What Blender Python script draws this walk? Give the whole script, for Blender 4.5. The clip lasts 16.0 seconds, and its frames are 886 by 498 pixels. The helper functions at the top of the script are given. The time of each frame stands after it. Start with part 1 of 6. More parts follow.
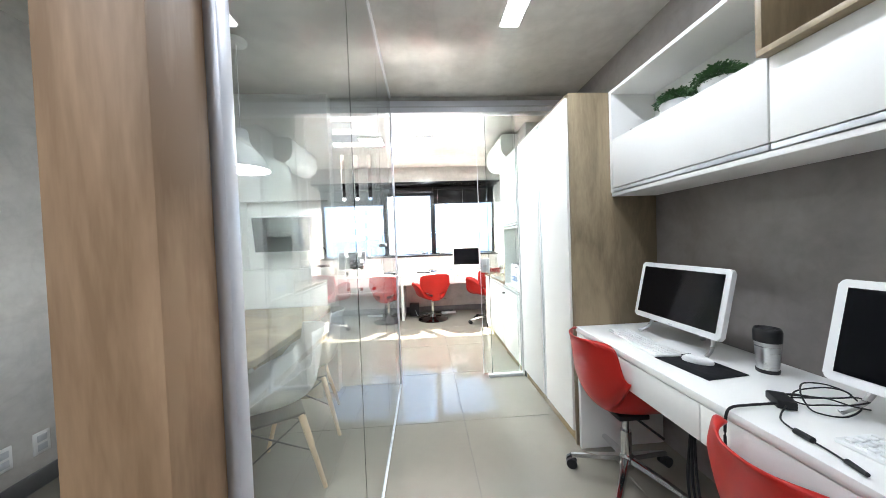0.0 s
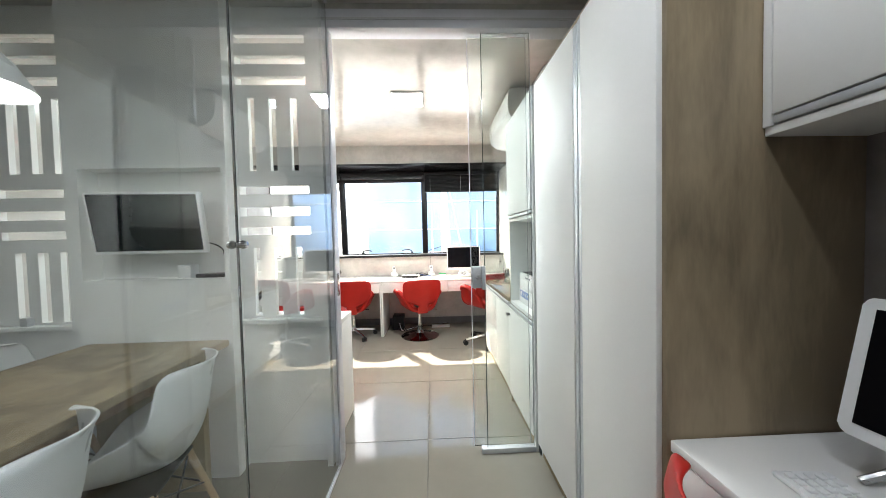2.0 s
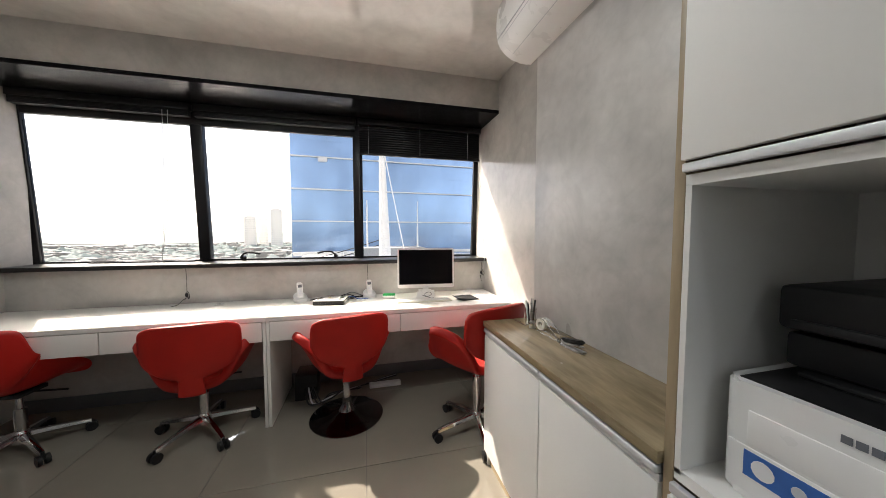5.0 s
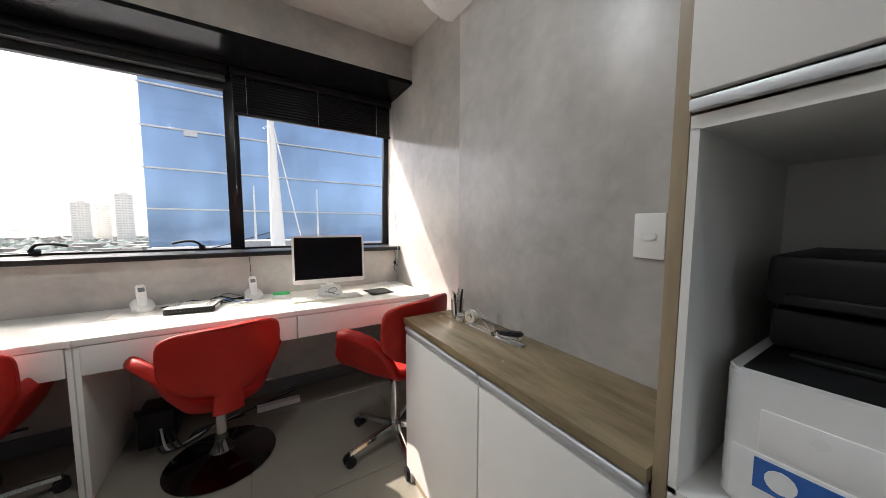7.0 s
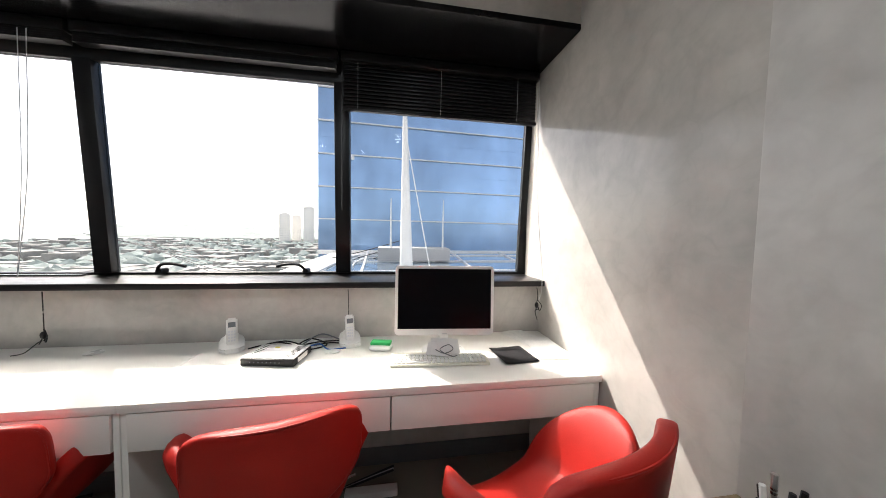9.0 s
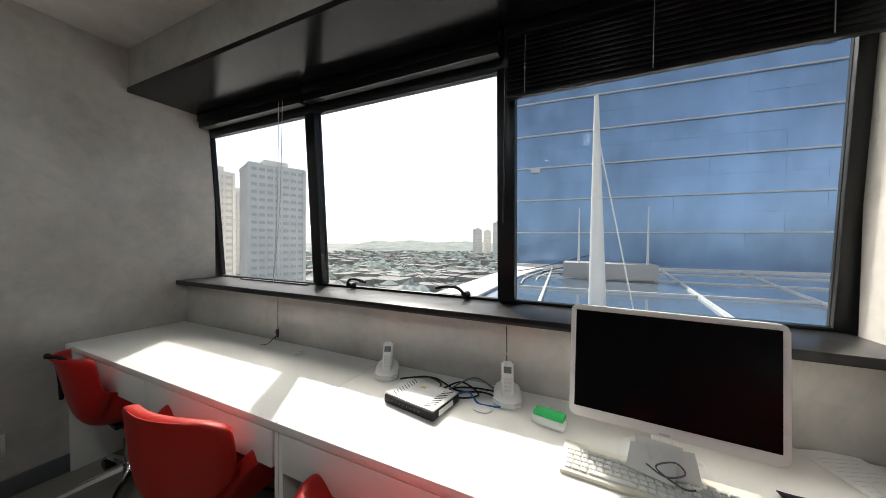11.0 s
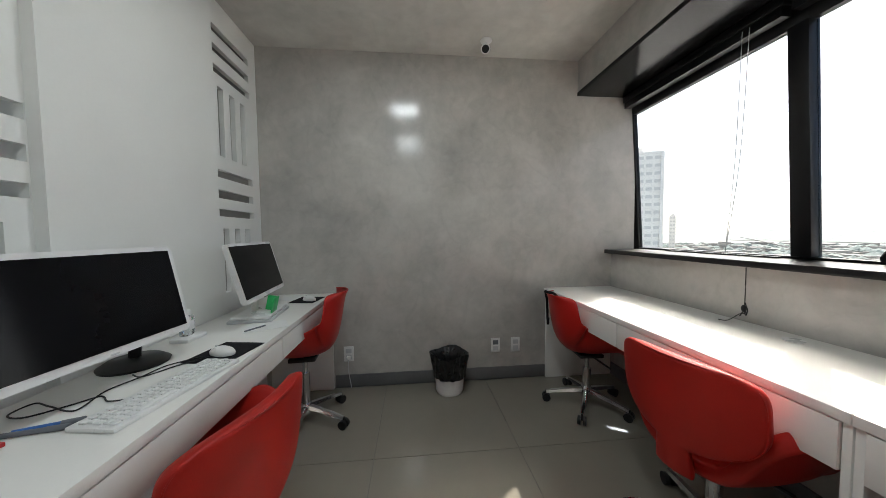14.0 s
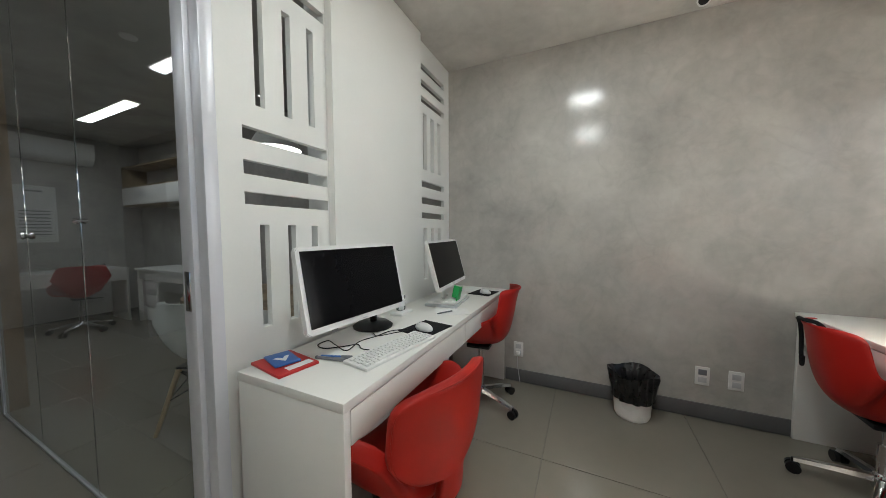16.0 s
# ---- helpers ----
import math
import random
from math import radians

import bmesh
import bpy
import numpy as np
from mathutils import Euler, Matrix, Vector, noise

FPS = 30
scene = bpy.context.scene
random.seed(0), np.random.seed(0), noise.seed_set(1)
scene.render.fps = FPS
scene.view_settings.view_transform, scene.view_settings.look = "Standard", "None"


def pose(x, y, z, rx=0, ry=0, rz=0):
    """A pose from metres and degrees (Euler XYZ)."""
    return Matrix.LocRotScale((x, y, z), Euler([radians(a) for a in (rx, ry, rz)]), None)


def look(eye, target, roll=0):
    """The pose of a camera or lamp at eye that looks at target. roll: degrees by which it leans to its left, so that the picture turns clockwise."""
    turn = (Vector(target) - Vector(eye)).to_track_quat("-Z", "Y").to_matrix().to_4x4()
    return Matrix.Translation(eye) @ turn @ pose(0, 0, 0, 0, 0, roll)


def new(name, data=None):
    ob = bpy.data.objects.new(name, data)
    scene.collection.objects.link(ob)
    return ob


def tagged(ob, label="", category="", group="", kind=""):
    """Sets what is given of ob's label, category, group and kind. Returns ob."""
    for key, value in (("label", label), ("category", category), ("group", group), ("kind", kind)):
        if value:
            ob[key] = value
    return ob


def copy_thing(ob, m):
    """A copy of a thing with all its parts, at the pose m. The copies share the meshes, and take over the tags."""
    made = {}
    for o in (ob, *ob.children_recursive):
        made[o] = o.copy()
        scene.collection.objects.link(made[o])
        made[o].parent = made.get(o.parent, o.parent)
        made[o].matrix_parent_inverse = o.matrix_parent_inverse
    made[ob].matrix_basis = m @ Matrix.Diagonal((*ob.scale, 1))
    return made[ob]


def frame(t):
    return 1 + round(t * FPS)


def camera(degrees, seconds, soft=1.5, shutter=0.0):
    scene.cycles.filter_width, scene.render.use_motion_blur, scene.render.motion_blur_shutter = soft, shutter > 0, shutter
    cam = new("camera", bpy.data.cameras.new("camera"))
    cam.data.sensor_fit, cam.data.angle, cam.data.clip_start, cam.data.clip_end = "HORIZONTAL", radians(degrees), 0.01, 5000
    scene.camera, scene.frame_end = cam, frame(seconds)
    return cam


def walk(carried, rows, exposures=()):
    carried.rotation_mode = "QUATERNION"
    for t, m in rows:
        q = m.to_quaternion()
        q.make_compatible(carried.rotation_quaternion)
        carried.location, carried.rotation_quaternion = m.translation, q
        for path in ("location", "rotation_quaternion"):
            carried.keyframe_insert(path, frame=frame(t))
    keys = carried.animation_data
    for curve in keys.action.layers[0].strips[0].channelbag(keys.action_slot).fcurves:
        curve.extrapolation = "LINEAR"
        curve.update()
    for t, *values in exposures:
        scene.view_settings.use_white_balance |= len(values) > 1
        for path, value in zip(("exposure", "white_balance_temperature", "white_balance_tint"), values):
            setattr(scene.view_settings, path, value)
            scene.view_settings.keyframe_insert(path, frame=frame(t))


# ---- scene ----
cam = camera(111.0, 16.0, soft=0.65)
PATH = [
    (0, (0.39, -0.261, 1.284), (0.514, 1.734, 1.239), -2.1),
    (0.5, (0.519, -0.137, 1.254), (0.798, 1.842, 1.2), -1.5),
    (1, (0.602, 0.129, 1.282), (0.894, 2.107, 1.213), -1.4),
    (1.5, (0.663, 0.435, 1.277), (0.856, 2.424, 1.211), -1.3),
    (2, (0.682, 0.774, 1.279), (0.756, 2.771, 1.216), -1.3),
    (2.5, (0.693, 1.178, 1.302), (0.641, 3.176, 1.233), -1.3),
    (3, (0.675, 1.522, 1.302), (0.574, 3.518, 1.226), -0.7),
    (3.5, (0.651, 1.845, 1.318), (0.571, 3.842, 1.237), -0.8),
    (4, (0.614, 2.172, 1.316), (0.606, 4.17, 1.232), -0.6),
    (4.5, (0.603, 2.433, 1.316), (0.775, 4.423, 1.218), -0.5),
    (5, (0.645, 2.61, 1.302), (1.136, 4.545, 1.196), -0.0),
    (7.5, (0.717, 3.003, 1.246), (1.777, 4.691, 1.083), 0.1),
    (8, (0.768, 3.196, 1.284), (1.632, 4.991, 1.105), 1.0),
    (10.5, (0.975, 4.118, 1.352), (0.471, 6.053, 1.34), 0.5),
    (11, (0.922, 4.114, 1.358), (0.091, 5.932, 1.318), 0.6),
    (11.5, (0.869, 4.082, 1.332), (-0.284, 5.715, 1.272), 0.2),
    (12, (0.793, 3.962, 1.271), (-0.623, 5.372, 1.194), -0.3),
    (12.5, (0.712, 3.852, 1.208), (-0.948, 4.963, 1.116), -0.7),
    (13, (0.62, 3.723, 1.172), (-1.214, 4.514, 1.064), -0.8),
    (13.5, (0.594, 3.688, 1.184), (-1.352, 4.134, 1.075), -0.7),
    (14, (0.632, 3.723, 1.208), (-1.356, 3.917, 1.108), -0.6),
    (14.5, (0.686, 3.772, 1.244), (-1.312, 3.796, 1.15), -0.5),
    (15, (0.72, 3.794, 1.258), (-1.272, 3.645, 1.158), -0.3),
    (15.5, (0.711, 3.785, 1.245), (-1.238, 3.351, 1.133), -0.3),
    (16, (0.673, 3.688, 1.224), (-1.134, 2.836, 1.112), -0.2),
]
EXPOSURES = [
    (0.0, 3.55, 6400, 11), (1.0, 3.22, 6450, 11), (1.5, 2.92, 6500, 11), (2.0, 2.62, 6600, 11), (2.5, 2.32, 6700, 12), (3.0, 1.82, 6850, 13),
    (3.5, 1.5, 6900, 14), (4.0, 1.3, 6950, 14), (5.0, 1.12, 6850, 15), (8.0, 0.88, 6500, 15), (10.5, 0.40, 6450, 9), (11.0, 0.12, 6400, 9),
    (12.0, -0.05, 6400, 9), (12.5, -0.24, 6400, 9), (13.0, 0.22, 6350, 9), (13.5, 0.62, 6400, 9), (14.5, 1.1, 6500, 10), (16.0, 1.28, 6750, 9),
]
walk(cam, [(t, look(eye, target, roll)) for t, eye, target, roll in PATH], EXPOSURES)
LAMP_OFFICE, LAMP_ENTRY, LAMP_PENDANT = 4.6, 1.7, 0.5

# ---- world, sun, lights ----
scene.world = bpy.data.worlds.new("sky")
scene.world.use_nodes = True
_n = scene.world.node_tree
_sky = _n.nodes.new("ShaderNodeTexSky")
_sky.sky_type, _sky.sun_disc = "NISHITA", False
_sky.sun_elevation, _sky.sun_rotation = radians(45), radians(-36.5)
_sky.dust_density, _sky.air_density, _sky.ozone_density = 1.3, 1.0, 1.0
_haze = _n.nodes.new("ShaderNodeHueSaturation")
_haze.inputs["Saturation"].default_value = 0.35
_n.links.new(_sky.outputs[0], _haze.inputs["Color"])
_n.links.new(_haze.outputs[0], _n.nodes["Background"].inputs[0])
_n.nodes["Background"].inputs[1].default_value = 0.15

_sun = new("sun", bpy.data.lights.new("sun", "SUN"))
_sun.data.energy, _sun.data.angle, _sun.data.color = 4.4, radians(0.6), (1.0, 0.93, 0.82)
_sun.matrix_world = look((-6, 8.08, 10.0), (0, 0, 0))


def area_lamp(name, loc, sx, sy, watts, color=(0.90, 1.0, 1.03)):
    ob = new(name, bpy.data.lights.new(name, "AREA"))
    ob.data.shape, ob.data.size, ob.data.size_y, ob.data.energy, ob.data.color = "RECTANGLE", sx, sy, watts, color
    ob.location = loc
    return ob


COOL = (0.86, 1.0, 1.2)
area_lamp("office_panel_light", (0.49, 3.675, 2.575), 0.26, 0.26, LAMP_OFFICE)
area_lamp("office_panel_light", (-0.755, 3.655, 2.575), 0.26, 0.26, LAMP_OFFICE * 0.58)
area_lamp("entry_strip_light", (0.96, 1.0, 2.575), 0.10, 1.2, LAMP_ENTRY * 0.62, COOL)
# the strip at x = 0 is assumed, added to brighten the back of the entry
area_lamp("entry_strip_light", (0.0, -1.4, 2.575), 0.10, 1.2, LAMP_ENTRY * 0.6, COOL)
area_lamp("meeting_strip_light", (-0.9, -1.25, 2.575), 0.10, 1.2, LAMP_ENTRY * 0.6, COOL)
_p = new("pendant_bulb", bpy.data.lights.new("pendant_bulb", "POINT"))
_p.data.energy, _p.data.color, _p.data.shadow_soft_size = LAMP_PENDANT, (0.90, 1.0, 1.03), 0.05
_p.location = (-0.75, 1.76, 1.9)


# ---- materials ----
def material(name, color, rough=0.5, metal=0.0, vary=0.1, scale=6.0, bump=0.0, fine=60.0, rough_vary=0.08, stretch=(1, 1, 1), detail=4.0, per_object=0.0, spec=0.5, coat=0.0, warp=0.0, world=False, veins=0.0):
    m = bpy.data.materials.new(name)
    m.use_nodes = True
    t = m.node_tree
    b = t.nodes["Principled BSDF"]
    b.inputs["Roughness"].default_value, b.inputs["Metallic"].default_value = rough, metal
    b.inputs["Specular IOR Level"].default_value = spec
    b.inputs["Coat Weight"].default_value = coat
    co = t.nodes.new("ShaderNodeTexCoord")
    mp = t.nodes.new("ShaderNodeMapping")
    mp.inputs["Scale"].default_value = stretch
    place = t.nodes.new("ShaderNodeNewGeometry").outputs["Position"] if world else co.outputs["Object"]
    t.links.new(place, mp.inputs[0])
    n1, n2 = t.nodes.new("ShaderNodeTexNoise"), t.nodes.new("ShaderNodeTexNoise")
    for n, s in ((n1, scale), (n2, fine)):
        n.inputs["Scale"].default_value, n.inputs["Detail"].default_value = s, detail
        n.inputs["Distortion"].default_value = warp
        t.links.new(mp.outputs[0], n.inputs["Vector"])
    add = t.nodes.new("ShaderNodeMath")
    add.operation = "MULTIPLY_ADD"
    add.inputs[1].default_value = 0.3
    t.links.new(n2.outputs[0], add.inputs[0])
    t.links.new(n1.outputs[0], add.inputs[2])
    ramp = t.nodes.new("ShaderNodeMapRange")
    ramp.clamp = False
    ramp.inputs["From Min"].default_value, ramp.inputs["From Max"].default_value = 0.4, 0.9
    ramp.inputs["To Min"].default_value, ramp.inputs["To Max"].default_value = 1 - vary, 1 + vary
    t.links.new(add.outputs[0], ramp.inputs[0])
    last = ramp.outputs[0]
    for size, depth in ((3.2, veins), (8.5, veins * 0.6)):
        if not veins:
            break
        vn, sb_, ab, vr, vm = (t.nodes.new(k) for k in ("ShaderNodeTexNoise", "ShaderNodeMath", "ShaderNodeMath", "ShaderNodeMapRange", "ShaderNodeMath"))
        vn.inputs["Scale"].default_value, vn.inputs["Detail"].default_value, vn.inputs["Distortion"].default_value = size, 8.0, 0.8
        t.links.new(mp.outputs[0], vn.inputs["Vector"])
        sb_.operation, ab.operation, vm.operation = "SUBTRACT", "ABSOLUTE", "MULTIPLY"
        sb_.inputs[1].default_value = 0.46
        t.links.new(vn.outputs[0], sb_.inputs[0]), t.links.new(sb_.outputs[0], ab.inputs[0]), t.links.new(ab.outputs[0], vr.inputs[0])
        vr.inputs["From Max"].default_value, vr.inputs["To Min"].default_value = 0.06, 1 - depth
        t.links.new(vr.outputs[0], vm.inputs[0]), t.links.new(last, vm.inputs[1])
        last = vm.outputs[0]
    if per_object:
        info, r2, mul = t.nodes.new("ShaderNodeObjectInfo"), t.nodes.new("ShaderNodeMapRange"), t.nodes.new("ShaderNodeMath")
        r2.inputs["To Min"].default_value, r2.inputs["To Max"].default_value = 1 - per_object, 1 + per_object
        t.links.new(info.outputs["Random"], r2.inputs[0])
        mul.operation = "MULTIPLY"
        t.links.new(last, mul.inputs[0]), t.links.new(r2.outputs[0], mul.inputs[1])
        last = mul.outputs[0]
    mix = t.nodes.new("ShaderNodeVectorMath")
    mix.operation = "SCALE"
    mix.inputs[0].default_value = color
    t.links.new(last, mix.inputs["Scale"])
    t.links.new(mix.outputs[0], b.inputs["Base Color"])
    if rough_vary:
        r = t.nodes.new("ShaderNodeMapRange")
        r.inputs["From Min"].default_value, r.inputs["From Max"].default_value = 0.2, 0.8
        r.inputs["To Min"].default_value, r.inputs["To Max"].default_value = max(0.02, rough - rough_vary), min(1, rough + rough_vary)
        t.links.new(n1.outputs[0], r.inputs[0])
        t.links.new(r.outputs[0], b.inputs["Roughness"])
    if bump:
        bp = t.nodes.new("ShaderNodeBump")
        bp.inputs["Strength"].default_value, bp.inputs["Distance"].default_value = bump, 0.01
        t.links.new(add.outputs[0], bp.inputs["Height"])
        t.links.new(bp.outputs[0], b.inputs["Normal"])
    return m


def wood_material(name, light, dark, along="z", rough=0.45, size=1.0, figure=2.2, across=9.0):
    m = material(name, light, rough, vary=0.06)
    t = m.node_tree
    b = t.nodes["Principled BSDF"]
    co, mp = t.nodes.new("ShaderNodeTexCoord"), t.nodes.new("ShaderNodeMapping")
    s = {"x": (0.7, across, across), "y": (across, 0.7, across), "z": (across, across, 0.7)}[along]
    mp.inputs["Scale"].default_value = [v * size for v in s]
    t.links.new(co.outputs["Object"], mp.inputs[0])
    n1, n2, n3 = (t.nodes.new("ShaderNodeTexNoise") for _ in range(3))
    n1.inputs["Scale"].default_value, n1.inputs["Detail"].default_value, n1.inputs["Distortion"].default_value = 1.1, 4, figure
    n2.inputs["Scale"].default_value, n2.inputs["Detail"].default_value, n2.inputs["Distortion"].default_value = 6, 4, 0.6
    n3.inputs["Scale"].default_value, n3.inputs["Detail"].default_value = 30, 2
    for n in (n1, n2, n3):
        t.links.new(mp.outputs[0], n.inputs["Vector"])
    pores = t.nodes.new("ShaderNodeMath")
    pores.operation = "MULTIPLY_ADD"
    pores.inputs[1].default_value = 0.5
    t.links.new(n3.outputs[0], pores.inputs[0]), t.links.new(n2.outputs[0], pores.inputs[2])
    mul = t.nodes.new("ShaderNodeMath")
    mul.operation = "MULTIPLY_ADD"
    mul.inputs[1].default_value = 0.30
    t.links.new(pores.outputs[0], mul.inputs[0]), t.links.new(n1.outputs[0], mul.inputs[2])
    ramp = t.nodes.new("ShaderNodeValToRGB")
    e = ramp.color_ramp.elements
    e[0].position, e[0].color = 0.56, (*dark, 1)
    e[1].position, e[1].color = 0.86, (*light, 1)
    t.links.new(mul.outputs[0], ramp.inputs[0])
    t.links.new(ramp.outputs[0], b.inputs["Base Color"])
    bp = t.nodes.new("ShaderNodeBump")
    bp.inputs["Strength"].default_value, bp.inputs["Distance"].default_value = 0.08, 0.004
    t.links.new(mul.outputs[0], bp.inputs["Height"]), t.links.new(bp.outputs[0], b.inputs["Normal"])
    return m


def glass_material(name, tint, ior=1.5, rough=0.0):
    m = bpy.data.materials.new(name)
    m.use_nodes = True
    b = m.node_tree.nodes["Principled BSDF"]
    b.inputs["Base Color"].default_value, b.inputs["Roughness"].default_value = (*tint, 1), rough
    b.inputs["IOR"].default_value, b.inputs["Transmission Weight"].default_value = ior, 1.0
    return m


def glow_material(name, color, strength):
    m = bpy.data.materials.new(name)
    m.use_nodes = True
    b = m.node_tree.nodes["Principled BSDF"]
    b.inputs["Base Color"].default_value = (0.9, 0.9, 0.9, 1)
    b.inputs["Emission Color"].default_value, b.inputs["Emission Strength"].default_value = (*color, 1), strength
    return m


CEMENT = material("burnt_cement", (0.50, 0.483, 0.455), 0.17, vary=0.20, scale=2.4, bump=0.035, fine=16, rough_vary=0.05, detail=7, warp=0.25, veins=0.06)
CEMENT_DULL = material("dull_burnt_cement", (0.50, 0.483, 0.462), 0.32, vary=0.26, scale=2.2, bump=0.04, fine=16, rough_vary=0.07, detail=7, warp=0.25, veins=0.06)
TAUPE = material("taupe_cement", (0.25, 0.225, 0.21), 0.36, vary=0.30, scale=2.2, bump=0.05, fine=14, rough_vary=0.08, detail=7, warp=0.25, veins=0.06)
CEILING = material("polished_cement_ceiling", (0.60, 0.582, 0.55), 0.14, vary=0.20, scale=2.2, bump=0.03, fine=12, rough_vary=0.05, detail=7, warp=0.25, veins=0.04)
TILE = material("polished_porcelain", (0.25, 0.23, 0.19), 0.075, spec=0.75, vary=0.06, scale=1.2, fine=14, rough_vary=0.04, per_object=0.02, world=True)
GROUT = material("grout", (0.17, 0.16, 0.14), 0.8)
WHITE = material("white_laminate", (0.80, 0.79, 0.76), 0.58, vary=0.025, scale=3, fine=120, bump=0.01, spec=0.35)
WHITE_WALL = material("white_paint", (0.84, 0.845, 0.82), 0.5, vary=0.03, scale=2, fine=90, bump=0.03)
PLASTIC = material("white_plastic", (0.80, 0.80, 0.79), 0.3, vary=0.02, scale=8)
GREY_PLASTIC = material("light_grey_plastic", (0.55, 0.56, 0.58), 0.4, vary=0.04, scale=8)
CREAM_PLASTIC = material("cream_plastic", (0.70, 0.68, 0.58), 0.4, vary=0.04, scale=8)
BLACK = material("black_frame", (0.010, 0.010, 0.011), 0.33, vary=0.08, scale=6, rough_vary=0.015, spec=0.35)
SOFFIT_BLACK = material("black_soffit_lacquer", (0.005, 0.005, 0.006), 0.2, vary=0.1, scale=4, rough_vary=0.04, spec=0.16)
BLACK_PLASTIC = material("black_plastic", (0.013, 0.013, 0.014), 0.42, vary=0.15, scale=14, spec=0.3)
FABRIC_BLACK = material("black_fabric", (0.02, 0.02, 0.022), 0.9, vary=0.2, scale=40, bump=0.2, fine=400, spec=0.1)
SCREEN = material("dark_screen", (0.004, 0.004, 0.005), 0.10, vary=0.1, scale=4, rough_vary=0.02, spec=0.12)
CHROME = material("chrome", (0.72, 0.72, 0.73), 0.12, metal=1.0, vary=0.03, rough_vary=0.04)
STEEL = material("brushed_steel", (0.58, 0.58, 0.58), 0.3, metal=1.0, vary=0.06, fine=200, stretch=(1, 1, 30))
ALU = material("anodised_aluminium", (0.60, 0.615, 0.63), 0.48, metal=0.5, vary=0.04, fine=90)
WHITE_ALU = material("white_aluminium", (0.70, 0.71, 0.76), 0.35, metal=0.2, vary=0.03)
RED = material("red_leatherette", (0.38, 0.012, 0.007), 0.5, vary=0.14, scale=7, bump=0.12, fine=220, rough_vary=0.08, spec=0.32)
RED_SHELL = material("red_plastic", (0.46, 0.013, 0.009), 0.36, vary=0.06, scale=5, rough_vary=0.06, spec=0.38)
RED_PAPER = material("red_cover", (0.5, 0.02, 0.02), 0.45, vary=0.05)
BLUE_PAPER = material("blue_cover", (0.03, 0.13, 0.42), 0.4, vary=0.08, scale=30)
PAPER = material("paper", (0.80, 0.80, 0.79), 0.7, vary=0.03, scale=20)
INK = material("printed_ink", (0.16, 0.17, 0.19), 0.7, vary=0.1)
GREEN = material("green_plastic", (0.02, 0.46, 0.12), 0.45, vary=0.06)
OAK = wood_material("oak_laminate_upright", (0.37, 0.285, 0.178), (0.19, 0.145, 0.088), "z", 0.45, 0.9, 1.5, 3.6)
OAK_POST = wood_material("oak_post", (0.53, 0.345, 0.205), (0.30, 0.18, 0.095), "z", 0.5, 1.1, 2.2, 5.0)
OAK_TOP = wood_material("oak_laminate_top", (0.40, 0.315, 0.19), (0.215, 0.163, 0.095), "y", 0.22, 1.0, 1.6, 4.5)
OAK_PANEL = wood_material("oak_panel", (0.44, 0.36, 0.23), (0.31, 0.245, 0.15), "z", 0.45, 0.7)
BEECH = wood_material("beech_leg", (0.62, 0.44, 0.26), (0.48, 0.32, 0.18), "z", 0.45, 2.0)
SKIRTING = material("grey_skirting", (0.13, 0.13, 0.135), 0.45, vary=0.12, scale=5)
PANE = glass_material("clear_glass", (0.885, 0.925, 0.91), 1.5)
WINDOW_GLASS = glass_material("window_glass", (0.98, 0.985, 0.99), 1.3)
CLEAR = glass_material("clear_acrylic", (0.88, 0.9, 0.9), 1.45, 0.05)
GLASS_SEAL = material("clear_glass_seal", (0.40, 0.44, 0.42), 0.4, vary=0.05)
GLASS_EDGE = material("dark_glass_edge", (0.05, 0.07, 0.065), 0.25, vary=0.1)
GLOW = glow_material("light_diffuser", (0.97, 1.0, 0.99), 2.2)
LEAF = material("leaf", (0.028, 0.085, 0.02), 0.5, vary=0.4, scale=30)
POT = material("white_ceramic", (0.75, 0.75, 0.73), 0.3, vary=0.03)


# ---- mesh helpers ----
def box(bm, x0, x1, y0, y1, z0, z1, bevel=0.0, seg=2):
    g = bmesh.ops.create_cube(bm, size=1.0)
    for v in g["verts"]:
        v.co = Vector(((x0 + x1) / 2 + v.co.x * (x1 - x0), (y0 + y1) / 2 + v.co.y * (y1 - y0), (z0 + z1) / 2 + v.co.z * (z1 - z0)))
    if bevel:
        edges = list({e for v in g["verts"] for e in v.link_edges})
        bmesh.ops.bevel(bm, geom=edges, offset=bevel, segments=seg, affect="EDGES", profile=0.5)
    return bm


def boxed(*a, **k):
    return box(bmesh.new(), *a, **k)


def rod(bm, p0, p1, r0, r1=None, n=14):
    p0, p1 = Vector(p0), Vector(p1)
    d = p1 - p0
    m = Matrix.Translation((p0 + p1) / 2) @ d.to_track_quat("Z", "Y").to_matrix().to_4x4()
    bmesh.ops.create_cone(bm, cap_ends=True, segments=n, radius1=r0, radius2=r0 if r1 is None else r1, depth=d.length, matrix=m)
    return bm


def lathe(bm, profile, n=32, at=(0, 0, 0)):
    rings = []
    for r, z in profile:
        rings.append([bm.verts.new((at[0] + max(r, 1e-4) * math.cos(2 * math.pi * i / n), at[1] + max(r, 1e-4) * math.sin(2 * math.pi * i / n), at[2] + z)) for i in range(n)])
    for a, b in zip(rings, rings[1:]):
        for i in range(n):
            bm.faces.new((a[i], a[(i + 1) % n], b[(i + 1) % n], b[i]))
    return bm


